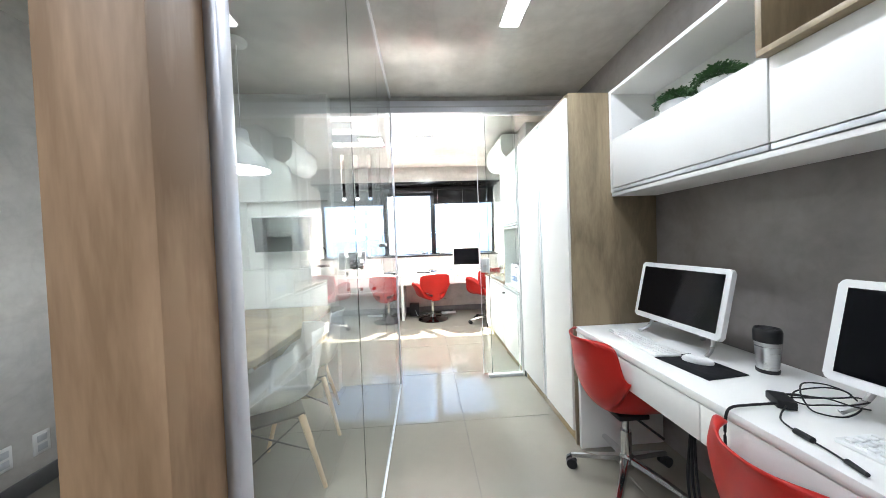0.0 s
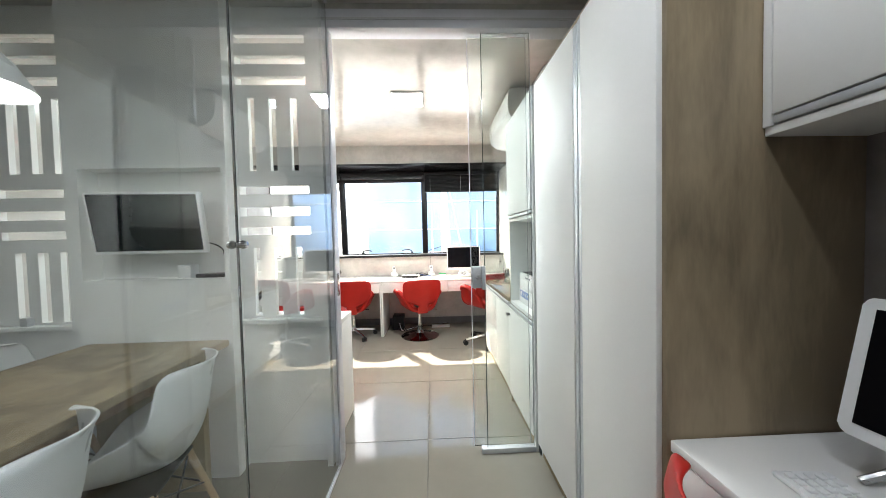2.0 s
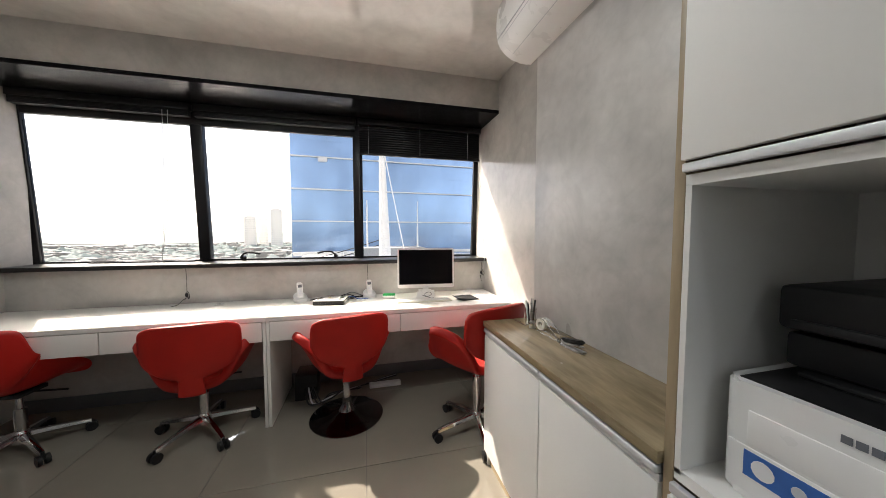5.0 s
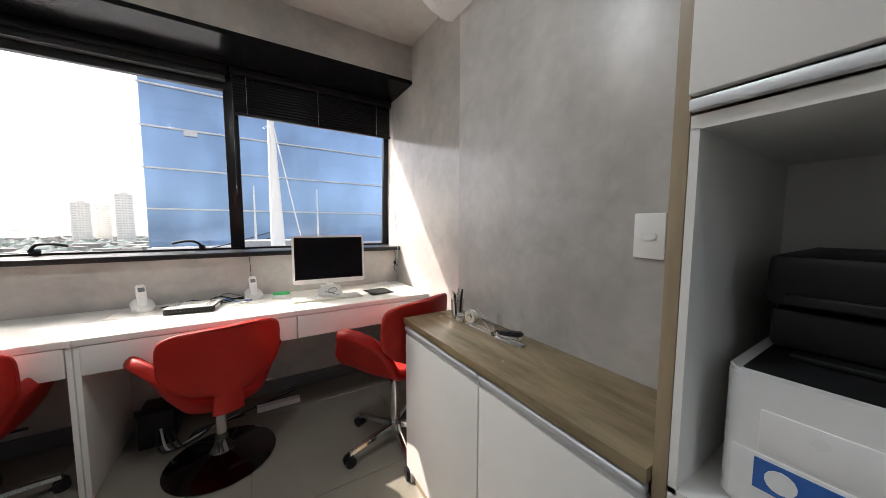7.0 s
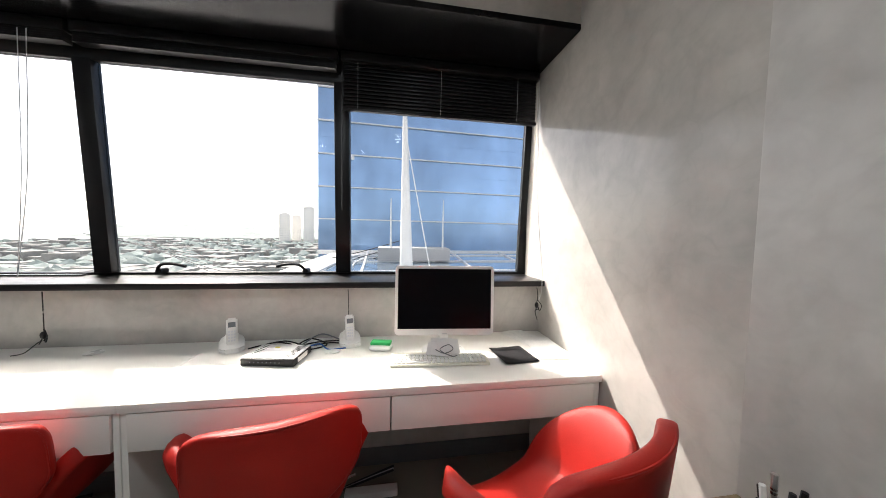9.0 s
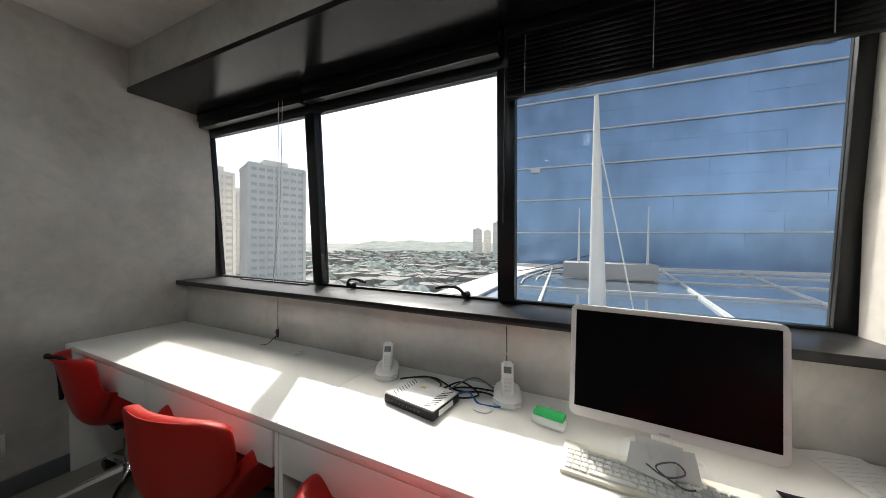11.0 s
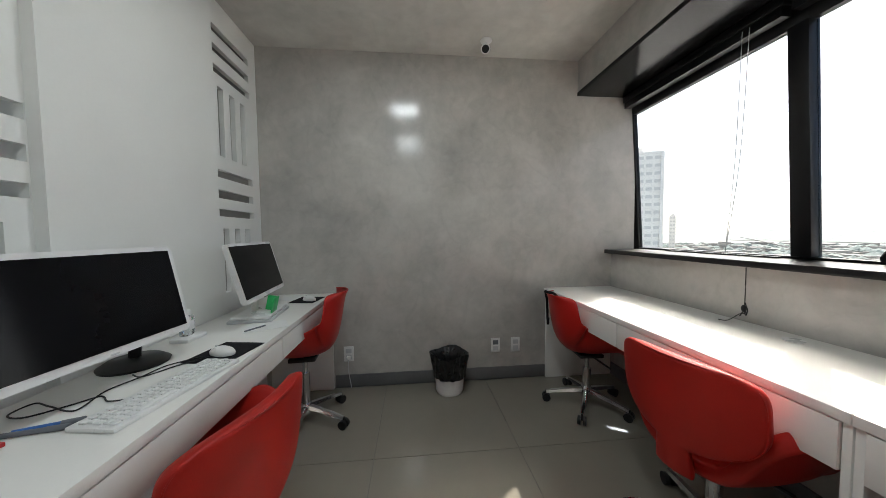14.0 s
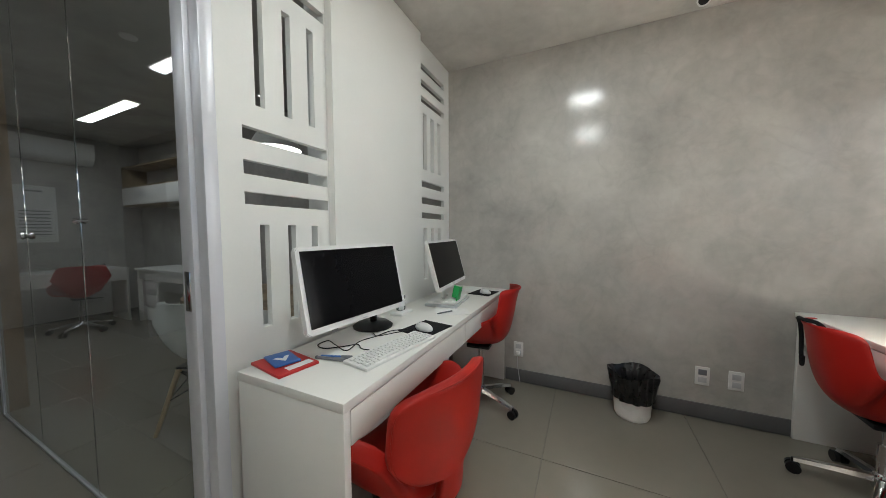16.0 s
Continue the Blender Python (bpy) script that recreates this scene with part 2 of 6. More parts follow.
def smooth_points(pts, steps=8):
    pts = [Vector(p) for p in pts]
    out = []
    for i in range(len(pts) - 1):
        p0, p1, p2, p3 = pts[max(i - 1, 0)], pts[i], pts[i + 1], pts[min(i + 2, len(pts) - 1)]
        for k in range(steps):
            u = k / steps
            out.append(0.5 * ((2 * p1) + (p2 - p0) * u + (2 * p0 - 5 * p1 + 4 * p2 - p3) * u * u + (3 * p1 - p0 - 3 * p2 + p3) * u ** 3))
    return out + [pts[-1]]


def tube(bm, pts, r, n=7, steps=8):
    pts = smooth_points(pts, steps)
    rings = []
    for i, p in enumerate(pts):
        d = (pts[min(i + 1, len(pts) - 1)] - pts[max(i - 1, 0)]).normalized()
        q = d.to_track_quat("Z", "Y")
        rings.append([bm.verts.new(p + q @ Vector((r * math.cos(2 * math.pi * k / n), r * math.sin(2 * math.pi * k / n), 0))) for k in range(n)])
    for a, b in zip(rings, rings[1:]):
        for i in range(n):
            bm.faces.new((a[i], a[(i + 1) % n], b[(i + 1) % n], b[i]))
    bm.faces.new(rings[0][::-1]), bm.faces.new(rings[-1])
    return bm


def grid_surface(bm, f, nu, nv):
    vs = [[bm.verts.new(f(-1 + 2 * i / nu, j / nv)) for i in range(nu + 1)] for j in range(nv + 1)]
    for j in range(nv):
        for i in range(nu):
            bm.faces.new((vs[j][i], vs[j][i + 1], vs[j + 1][i + 1], vs[j + 1][i]))
    return bm


def prism(bm, outline, z0, z1, bevel=0.0):
    lo = [bm.verts.new((x, y, z0)) for x, y in outline]
    hi = [bm.verts.new((x, y, z1)) for x, y in outline]
    n = len(outline)
    top, bot = bm.faces.new(hi), bm.faces.new(lo[::-1])
    for i in range(n):
        bm.faces.new((lo[i], lo[(i + 1) % n], hi[(i + 1) % n], hi[i]))
    if bevel:
        bmesh.ops.bevel(bm, geom=list(top.edges) + list(bot.edges), offset=bevel, segments=2, affect="EDGES")
    return bm


def rounded(x0, x1, y0, y1, r, n=6):
    out = []
    for cx, cy, a in ((x1 - r, y1 - r, 0), (x0 + r, y1 - r, 90), (x0 + r, y0 + r, 180), (x1 - r, y0 + r, 270)):
        out += [(cx + r * math.cos(radians(a + 90 * k / n)), cy + r * math.sin(radians(a + 90 * k / n))) for k in range(n + 1)]
    return out


def mesh_object(name, bm, mat, smooth=True):
    bmesh.ops.recalc_face_normals(bm, faces=bm.faces)
    me = bpy.data.meshes.new(name)
    bm.to_mesh(me)
    bm.free()
    me.materials.append(mat)
    ob = new(name, me)
    if smooth:
        for p in me.polygons:
            p.use_smooth = True
        me.set_sharp_from_angle(angle=radians(35))
    return ob


def part(name, bm, mat, parent, label="", smooth=True):
    ob = mesh_object(name, bm, mat, smooth)
    if mat in (PANE, WINDOW_GLASS, CLEAR):
        ob.visible_shadow = False
    ob.parent = parent
    return tagged(ob, label)


def structure(name, bm, mat, label="", category=""):
    return tagged(mesh_object(name, bm, mat), label, category, kind="structure")


def thing(name, label, category, m=None, group=""):
    ob = tagged(new(name), label, category, group)
    if m is not None:
        ob.matrix_world = m
    return ob


def solid(ob, thick, sub=1, offset=-1):
    s = ob.modifiers.new("thickness", "SOLIDIFY")
    s.thickness, s.offset = thick, offset
    if sub:
        d = ob.modifiers.new("round", "SUBSURF")
        d.levels = d.render_levels = sub
    return ob


# ---- structure ----
CEIL = 2.60
LX, RX, WY = -1.80, 1.765, 5.65
structure("wall_left", boxed(LX - 0.15, LX, -3.2, 5.60, -0.05, 2.75), CEMENT, "grey burnt cement wall with soft blotches", "wall")
structure("wall_back", boxed(LX, 2.1, -3.15, -3.0, -0.05, 2.75), CEMENT, "grey cement wall behind the entrance desks", "wall")
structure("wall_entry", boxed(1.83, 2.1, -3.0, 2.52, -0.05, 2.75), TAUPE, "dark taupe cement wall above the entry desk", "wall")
structure("wall_block", boxed(1.58, 2.1, 3.125, 4.17, -0.05, 2.75, bevel=0.004), CEMENT_DULL, "grey polished cement wall above the low counter", "wall")
structure("wall_niche_back", boxed(1.84, 2.1, 2.52, 3.125, -0.05, 2.75), CEMENT, "grey cement wall behind the cabinets", "wall")
structure("wall_right", boxed(RX, 2.1, 4.17, 5.61, -0.05, 2.75), CEMENT, "pale grey cement wall beside the window", "wall")
structure("wall_window_low", boxed(LX, RX, 5.40, 5.70, -0.05, 1.03), CEMENT, "low grey cement wall below the window", "wall")
structure("wall_bulkhead", boxed(LX, RX, 5.084, 5.70, 2.35, 2.75), CEMENT, "grey cement bulkhead above the window", "wall")
structure("ceiling", boxed(LX - 0.15, 2.1, -3.2, 5.85, CEIL, 2.72), CEILING, "grey polished cement ceiling with soft reflections", "ceiling")
structure("soffit", boxed(LX, RX, 5.078, 5.60, 2.322, 2.35), SOFFIT_BLACK, "glossy black soffit panel above the window", "soffit")
structure("window_sill", boxed(LX, RX, 5.333, 5.70, 1.03, 1.062, bevel=0.003), BLACK, "black window sill with a satin sheen", "window sill")
structure("baseboard_left", boxed(LX, LX + 0.014, 3.10, 5.4, 0, 0.10, bevel=0.003), SKIRTING, "dark grey skirting board", "baseboard")
structure("baseboard_meeting", boxed(LX, LX + 0.014, -3.0, 2.45, 0, 0.10, bevel=0.003), SKIRTING, "dark grey skirting board", "baseboard")
structure("baseboard_window", boxed(LX + 0.014, RX, 5.386, 5.40, 0, 0.10, bevel=0.003), SKIRTING, "dark grey skirting board", "baseboard")

# window: frames lean slightly inward towards the top
LEAN_IN = 0.078


def leaning(bm):
    for v in bm.verts:
        v.co.y -= LEAN_IN * (v.co.z - 1.06) / 1.14
    return bm


win = tagged(new("window_1"), "three-part black aluminium ribbon window with leaning panes", "window", kind="structure")
for nm, x0, x1, z0, z1 in (("bottom_rail", -1.789, 1.722, 1.062, 1.076), ("top_rail", -1.789, 1.722, 2.18, 2.33), ("jamb", LX - 0.15, -1.789, 1.0, 2.34), ("mullion", -0.722, -0.640, 1.076, 2.18), ("mullion", 0.540, 0.625, 1.076, 2.18), ("jamb", 1.722, RX + 0.2, 1.0, 2.34)):
    part(nm, leaning(boxed(x0, x1, 5.640 if nm != "mullion" else 5.615, 5.680, z0, z1, bevel=0.003)), BLACK, win)
for x0, x1 in ((-1.789, -0.722), (-0.640, 0.540), (0.625, 1.722)):
    g = part("pane", leaning(boxed(x0, x1, 5.657, 5.665, 1.076, 2.18)), WINDOW_GLASS, win, smooth=False)
    g.visible_shadow = False
for x, sgn in ((-0.395, 1), (0.37, -1)):
    h = bmesh.new()
    rod(h, (x, 5.642, 1.086), (x, 5.585, 1.090), 0.018, 0.015)
    tube(h, ((x, 5.58, 1.10), (x + 0.03 * sgn, 5.565, 1.128), (x + 0.09 * sgn, 5.56, 1.132), (x + 0.15 * sgn, 5.565, 1.118)), 0.008)
    part("latch", h, BLACK_PLASTIC, win, "black curved window latch")
bm = bmesh.new()
box(bm, -1.45, -0.75, 5.58, 5.605, 1.064, 1.072)
part("stay", bm, BLACK, win)

# blinds
for x0, x1, z in ((-1.79, -0.69, 2.215), (-0.67, 0.57, 2.215)):
    bl = thing("roller_blind", "rolled-up black blind above the window", "blind", group="window blinds")
    b = bmesh.new()
    box(b, x0, x1, 5.47, 5.53, 2.27, 2.32, 0.004)
    part("head_rail", b, BLACK, bl)
    for k in range(5):
        part("slat", boxed(x0 + 0.01, x1 - 0.01, 5.478, 5.528, 2.222 + 0.0102 * k, 2.2318 + 0.0102 * k), BLACK, bl)
bl = thing("venetian_blind", "black venetian blind half lowered over the pane", "blind", group="window blinds")
part("head_rail", boxed(0.59, 1.755, 5.47, 5.53, 2.27, 2.32, 0.004), BLACK, bl)
for k in range(12):
    z = 2.262 - 0.0205 * k
    s = bmesh.new()
    grid_surface(s, lambda u, v: Vector((0.60 + 1.145 * v, 5.50 + 0.006 * u, z + 0.0145 * u)), 2, 1)
    solid(part("slat", s, BLACK, bl), 0.0015, 0)
part("bottom_rail", boxed(0.595, 1.75, 5.485, 5.515, 2.008, 2.026, 0.004), BLACK, bl)
for x in (0.68, 1.15, 1.62):
    part("ladder_cord", rod(bmesh.new(), (x, 5.482, 2.02), (x, 5.482, 2.27), 0.0015, n=6), GREY_PLASTIC, bl)


def hanging_cord(x, y, z0, z1, loop):
    c = thing("blind_cord", "dark blind cord hanging with a knotted end", "cord", group="blind cords")
    part("cord", tube(bmesh.new(), ((x, y, z0), (x + 0.004, y - 0.004, (z0 + z1) / 2), (x, y, z1)), 0.0021, 6), BLACK_PLASTIC, c)
    k = bmesh.new()
    tube(k, ((x, y, z1), (x + 0.012, y - 0.008, z1 - 0.02), (x - 0.012, y - 0.012, z1 - 0.03), (x - loop, y - 0.03, z1 - 0.07), (x - loop * 1.6, y - 0.05, z1 - 0.074)), 0.0022, 6)
    tube(k, ((x + 0.004, y - 0.004, z1 + 0.03), (x + 0.024, y - 0.014, z1), (x + 0.016, y - 0.012, z1 - 0.03), (x + 0.002, y - 0.006, z1 - 0.012), (x - 0.012, y - 0.010, z1 - 0.04)), 0.0024, 6)
    bmesh.ops.create_icosphere(k, subdivisions=2, radius=0.012, matrix=Matrix.Translation((x, y - 0.004, z1)) @ Matrix.Diagonal((1.0, 0.8, 1.5, 1)))
    part("knot", k, BLACK_PLASTIC, c)


hanging_cord(-0.683, 5.322, 1.03, 0.83, 0.05)
hanging_cord(0.655, 5.31, 1.03, 0.80, -0.03)
hanging_cord(1.70, 5.30, 1.03, 0.93, 0.01)
pc = thing("pull_cord", "thin white blind pull cord", "cord", group="blind cords")
for dx in (0.0, 0.011):
    part("cord", tube(bmesh.new(), ((1.738 + dx, 5.46, 2.27), (1.742 + 0.6 * dx, 5.43, 1.6), (1.735, 5.31, 1.07), (1.71, 5.305, 0.95)), 0.0018, 6), GREY_PLASTIC, pc)
pc = thing("pull_cord", "thin white blind pull cord", "cord", group="blind cords")
for dx in (0.0, 0.035):
    part("cord", tube(bmesh.new(), ((-0.86 + dx, 5.46, 2.25), (-0.872 + 0.7 * dx, 5.46, 1.6), (-0.90, 5.45, 1.08)), 0.0018, 6), GREY_PLASTIC, pc)
pc = thing("pull_cord", "thin black blind tilt wand", "cord", group="blind cords")
part("cord", tube(bmesh.new(), ((0.60, 5.46, 2.25), (0.60, 5.46, 1.8), (0.60, 5.46, 1.45)), 0.003, 6), BLACK_PLASTIC, pc)

# partition between office and meeting room
H_SLOTS = ((1.327, 1.372), (1.435, 1.486), (1.559, 1.606), (2.17, 2.217), (2.285, 2.333), (2.40, 2.447))
V_RUNS = ((0.862, 1.254), (1.69, 2.10))


def slotted(x0, x1, y0, y1, hx, vx):
    holes = [(hx[0], hx[1], a, b) for a, b in H_SLOTS] + [(p, q, a, b) for p, q in vx for a, b in V_RUNS]
    xs = sorted({x0, x1} | {c for h in holes for c in h[:2]})
    zs = sorted({0.0, CEIL} | {c for h in holes for c in h[2:]})
    bm = bmesh.new()

    def full(i, j):
        if not (0 <= i < len(xs) - 1 and 0 <= j < len(zs) - 1):
            return False
        x, z = (xs[i] + xs[i + 1]) / 2, (zs[j] + zs[j + 1]) / 2
        return not any(a < x < b and c < z < d for a, b, c, d in holes)

    vert = {}

    def v(i, y, j):
        if (i, y, j) not in vert:
            vert[i, y, j] = bm.verts.new((xs[i], y, zs[j]))
        return vert[i, y, j]

    for i in range(len(xs) - 1):
        for j in range(len(zs) - 1):
            if not full(i, j):
                continue
            for y in (y0, y1):
                bm.faces.new((v(i, y, j), v(i + 1, y, j), v(i + 1, y, j + 1), v(i, y, j + 1)))
            if not full(i - 1, j):
                bm.faces.new((v(i, y0, j), v(i, y1, j), v(i, y1, j + 1), v(i, y0, j + 1)))
            if not full(i + 1, j):
                bm.faces.new((v(i + 1, y0, j), v(i + 1, y1, j), v(i + 1, y1, j + 1), v(i + 1, y0, j + 1)))
            if not full(i, j - 1):
                bm.faces.new((v(i, y0, j), v(i + 1, y0, j), v(i + 1, y1, j), v(i, y1, j)))
            if not full(i, j + 1):
                bm.faces.new((v(i, y0, j + 1), v(i + 1, y0, j + 1), v(i + 1, y1, j + 1), v(i, y1, j + 1)))
    return bm


structure("partition_slotted_near", slotted(-0.41, 0.085, 2.552, 2.58, (-0.405, -0.017), ((-0.107, -0.069), (-0.225, -0.188), (-0.34, -0.306))), WHITE_WALL, "white partition panel cut with rows of slots", "partition")
structure("partition_slotted_far", slotted(LX, -1.24, 2.552, 2.58, (-1.70, -1.285), ((-1.395, -1.338), (-1.515, -1.458), (-1.635, -1.578))), WHITE_WALL, "white partition panel cut with rows of slots", "partition")
for nm, x0, x1 in (("near", -0.409, 0.05), ("far", LX, -1.242)):
    structure("partition_ledge_" + nm, boxed(x0, x1, 2.505, 2.5515, 0.825, 0.850, 0.002), WHITE_WALL, "narrow white ledge below the partition slots", "ledge")
structure("partition_end_post", boxed(0.055, 0.085, 2.495, 2.5515, 0, CEIL), WHITE_WALL, "white end post of the slotted partition", "partition")
bm = bmesh.new()
box(bm, -1.24, -0.41, 2.55, 2.62, 0, CEIL)
box(bm, -1.24, -1.17, 2.45, 2.55, 0, CEIL)
box(bm, -0.437, -0.41, 2.45, 2.55, 0, CEIL)
box(bm, -1.17, -0.437, 2.45, 2.55, 0, 1.10)
box(bm, -1.17, -0.437, 2.45, 2.55, 1.69, CEIL)
structure("partition_middle", bm, WHITE_WALL, "white partition panel standing proud with a recess for a screen", "partition")

# glazed screen along the meeting room and the sliding door
GX = 0.13
gl = tagged(new("glass_screen"), "full-height clear glass screen of the meeting room", "glass wall", kind="structure")
for y0, y1 in ((0.174, 0.906), (0.912, 1.655), (1.661, 2.49)):
    part("pane", boxed(GX - 0.005, GX + 0.005, y0, y1, 0.012, CEIL - 0.02), PANE, gl, smooth=False)
for y in (0.909, 1.658, 2.4915):
    part("edge_seal", boxed(GX - 0.004, GX + 0.004, y - 0.002, y + 0.002, 0.0, CEIL - 0.02), GLASS_EDGE, gl)
part("top_channel", boxed(GX - 0.014, GX + 0.014, 0.174, 2.49, CEIL - 0.025, CEIL, 0.002), ALU, gl)
part("bottom_channel", boxed(GX - 0.012, GX + 0.012, 0.174, 2.49, 0, 0.012, 0.002), ALU, gl)
for y, z, r in ((0.92, 1.21, 0.021), (1.658, 1.277, 0.013)):
    k = bmesh.new()
    lathe(k, ((0, -0.030), (r * 0.75, -0.028), (r, -0.018), (r * 0.6, -0.006), (r * 0.6, 0.006), (r, 0.018), (r * 0.75, 0.028), (0, 0.030)), 20)
    bmesh.ops.rotate(k, verts=k.verts, cent=(0, 0, 0), matrix=Matrix.Rotation(radians(90), 3, "Y"))
    bmesh.ops.translate(k, verts=k.verts, vec=(GX, y, z))
    part("knob", k, CHROME, gl, "round chrome glass knob")

post = tagged(new("door_post"), "oak-veneered post at the end of the glass screen", "post", kind="structure")
part("post_body", boxed(0.021, 0.127, 0.058, 0.142, 0, CEIL, 0.002), OAK_POST, post)
part("metal_edge", boxed(0.108, 0.142, 0.1435, 0.172, 0, CEIL, 0.003), WHITE_ALU, post)

dr = tagged(new("door_1"), "sliding glass door standing open behind its fixed side panel", "door", kind="structure")
part("jamb_post", boxed(0.098, 0.142, 2.495, 2.565, 0, 2.453, 0.004), WHITE_ALU, dr)
part("jamb_return", boxed(0.086, 0.128, 2.567, 2.62, 0, 2.453, 0.004), WHITE_ALU, dr)
part("header_rail", boxed(0.098, 1.83, 2.50, 2.60, 2.453, 2.556, 0.004), WHITE_ALU, dr)
part("header_groove", boxed(0.10, 1.83, 2.496, 2.50, 2.495, 2.507), GREY_PLASTIC, dr)
part("header_filler", boxed(0.098, 1.83, 2.52, 2.58, 2.556, CEIL), CEMENT, dr)
part("strike_plate", boxed(0.142, 0.146, 2.515, 2.545, 0.97, 1.10, 0.002), CHROME, dr)
part("fixed_pane", boxed(0.992, 1.270, 2.545, 2.555, 0.02, 2.453), PANE, dr, smooth=False)
part("fixed_edge", boxed(0.988, 0.992, 2.545, 2.555, 0.02, 2.453), GLASS_EDGE, dr)
part("floor_channel", boxed(0.955, 1.285, 2.53, 2.57, 0, 0.03, 0.003), ALU, dr)
part("sliding_pane", boxed(0.917, 1.257, 2.580, 2.590, 0.02, 2.45), PANE, dr, smooth=False)
part("edge_seal", boxed(1.257, 1.259, 2.580, 2.590, 0.02, 2.45), GLASS_SEAL, dr)
part("edge_seal", boxed(1.270, 1.272, 2.545, 2.555, 0.02, 2.453), GLASS_SEAL, dr)
part("sliding_edge", boxed(0.913, 0.917, 2.580, 2.590, 0.02, 2.45), WHITE_ALU, dr)
lk = part("lock_case", boxed(0.917, 0.972, 2.556, 2.579, 0.985, 1.112, 0.006), ALU, dr, "grey metal lock case")
part("keeper_plate", boxed(0.971, 0.996, 2.5415, 2.5585, 0.978, 1.118, 0.005), ALU, lk, "rounded keeper plate")
part("latch_mouth", boxed(0.9155, 0.9169, 2.560, 2.572, 1.02, 1.07), BLACK_PLASTIC, lk)
part("lock_back", boxed(0.917, 0.972, 2.591, 2.612, 0.985, 1.112, 0.006), ALU, dr)
knob = bmesh.new()
rod(knob, (0.950, 2.556, 1.05), (0.950, 2.536, 1.05), 0.010, 0.010, 20)
rod(knob, (0.950, 2.545, 1.05), (0.950, 2.533, 1.05), 0.016, 0.014, 24)
part("lock_cylinder", knob, STEEL, dr)


# ---- chairs ----
def five_star(parent, hub_z, seat_z, r=0.27, rot=0.0, mat=None):
    mat = mat or CHROME
    b = bmesh.new()
    rod(b, (0, 0, 0.085), (0, 0, seat_z - 0.12), 0.027)
    rod(b, (0, 0, seat_z - 0.14), (0, 0, seat_z), 0.016)
    lathe(b, ((0.0, 0.06), (0.034, 0.06), (0.04, 0.085), (0.034, 0.125), (0.027, 0.135)), 20)
    part("column", b, mat, parent)
    part("mechanism", boxed(-0.075, 0.075, -0.08, 0.08, seat_z - 0.03, seat_z - 0.005, 0.006), BLACK_PLASTIC, parent)
    lever = bmesh.new()
    rod(lever, (0.05, 0.02, seat_z - 0.03), (0.20, 0.05, seat_z - 0.045), 0.006)
    part("lever", lever, BLACK_PLASTIC, parent)
    for k in range(5):
        a = radians(rot + 72 * k)
        c, s = math.cos(a), math.sin(a)
        leg = bmesh.new()
        n = 6
        rings = []
        for i in range(n + 1):
            u = i / n
            rad, z, w, h = 0.025 + (r - 0.025) * u, 0.105 - 0.030 * u - 0.010 * u * u, 0.021 - 0.007 * u, 0.017 - 0.006 * u
            rings.append([leg.verts.new((rad * c - o * s * w, rad * s + o * c * w, z + q * h)) for o, q in ((-1, -0.6), (-0.7, 0.8), (0, 1.0), (0.7, 0.8), (1, -0.6), (0, -1.0))])
        for p, q in zip(rings, rings[1:]):
            for i in range(6):
                leg.faces.new((p[i], p[(i + 1) % 6], q[(i + 1) % 6], q[i]))
        leg.faces.new(rings[0][::-1]), leg.faces.new(rings[-1])
        lg = part("leg", leg, mat, parent)
        w = bmesh.new()
        for o in (-0.016, 0.016):
            ax = Vector((-s, c, 0)) * o
            cc = Vector((r * c, r * s, 0.028)) + ax
            d = Vector((-s, c, 0)) * 0.009
            rod(w, cc - d, cc + d, 0.028, n=16)
        rod(w, (r * c, r * s, 0.03), (r * c, r * s, 0.072), 0.008)
        part("caster", w, BLACK_PLASTIC, lg)


def shell_surface(seat_z, width=0.235):
    prof = [(0.200, -0.010), (0.17, 0.006), (0.09, -0.004), (-0.02, -0.012), (-0.12, 0.004), (-0.185, 0.06), (-0.215, 0.16), (-0.235, 0.27), (-0.255, 0.36), (-0.275, 0.395)]
    pts = smooth_points([(0, y, z) for y, z in prof], 4)

    def f(u, v):
        i = v * (len(pts) - 1)
        k = min(int(i), len(pts) - 2)
        p = pts[k].lerp(pts[k + 1], i - k)
        if v < 0.5:
            w = width * (0.86 + 0.14 * math.sin(math.pi * min(1, v / 0.4)))
        else:
            w = width * (1.0 - 0.30 * ((v - 0.5) / 0.5) ** 1.6)
        corner = 1 - 0.18 * max(0, (v - 0.86) / 0.14) ** 2 - 0.12 * max(0, (0.08 - v) / 0.08) ** 2
        e = abs(u) ** 2.4
        side = math.sin(math.pi * min(1, max(0, v)) ** 0.9)
        lift = e * (0.015 + 0.20 * max(0, side) ** 1.6)
        fwd = e * 0.10 * max(0, (v - 0.42) / 0.58) ** 0.7
        drop = -0.02 * abs(u) ** 3 * max(0, (v - 0.85) / 0.15)
        return Vector((u * w * corner * (1 + 0.05 * e * side), p.y + fwd, seat_z + p.z + lift * (1 - max(0, (v - 0.5) * 1.4)) + drop))

    return grid_surface(bmesh.new(), f, 14, 26)


def shell_chair(m, label, rot=20, seat_z=0.44, group="red task chairs"):
    c = thing("shell_chair", label, "chair", group=group)
    s = part("shell", shell_surface(seat_z), RED_SHELL, c, "red moulded plastic shell")
    solid(s, 0.008, 1)
    five_star(c, 0.1, seat_z - 0.01, 0.27, rot)
    c.matrix_world = m
    return c


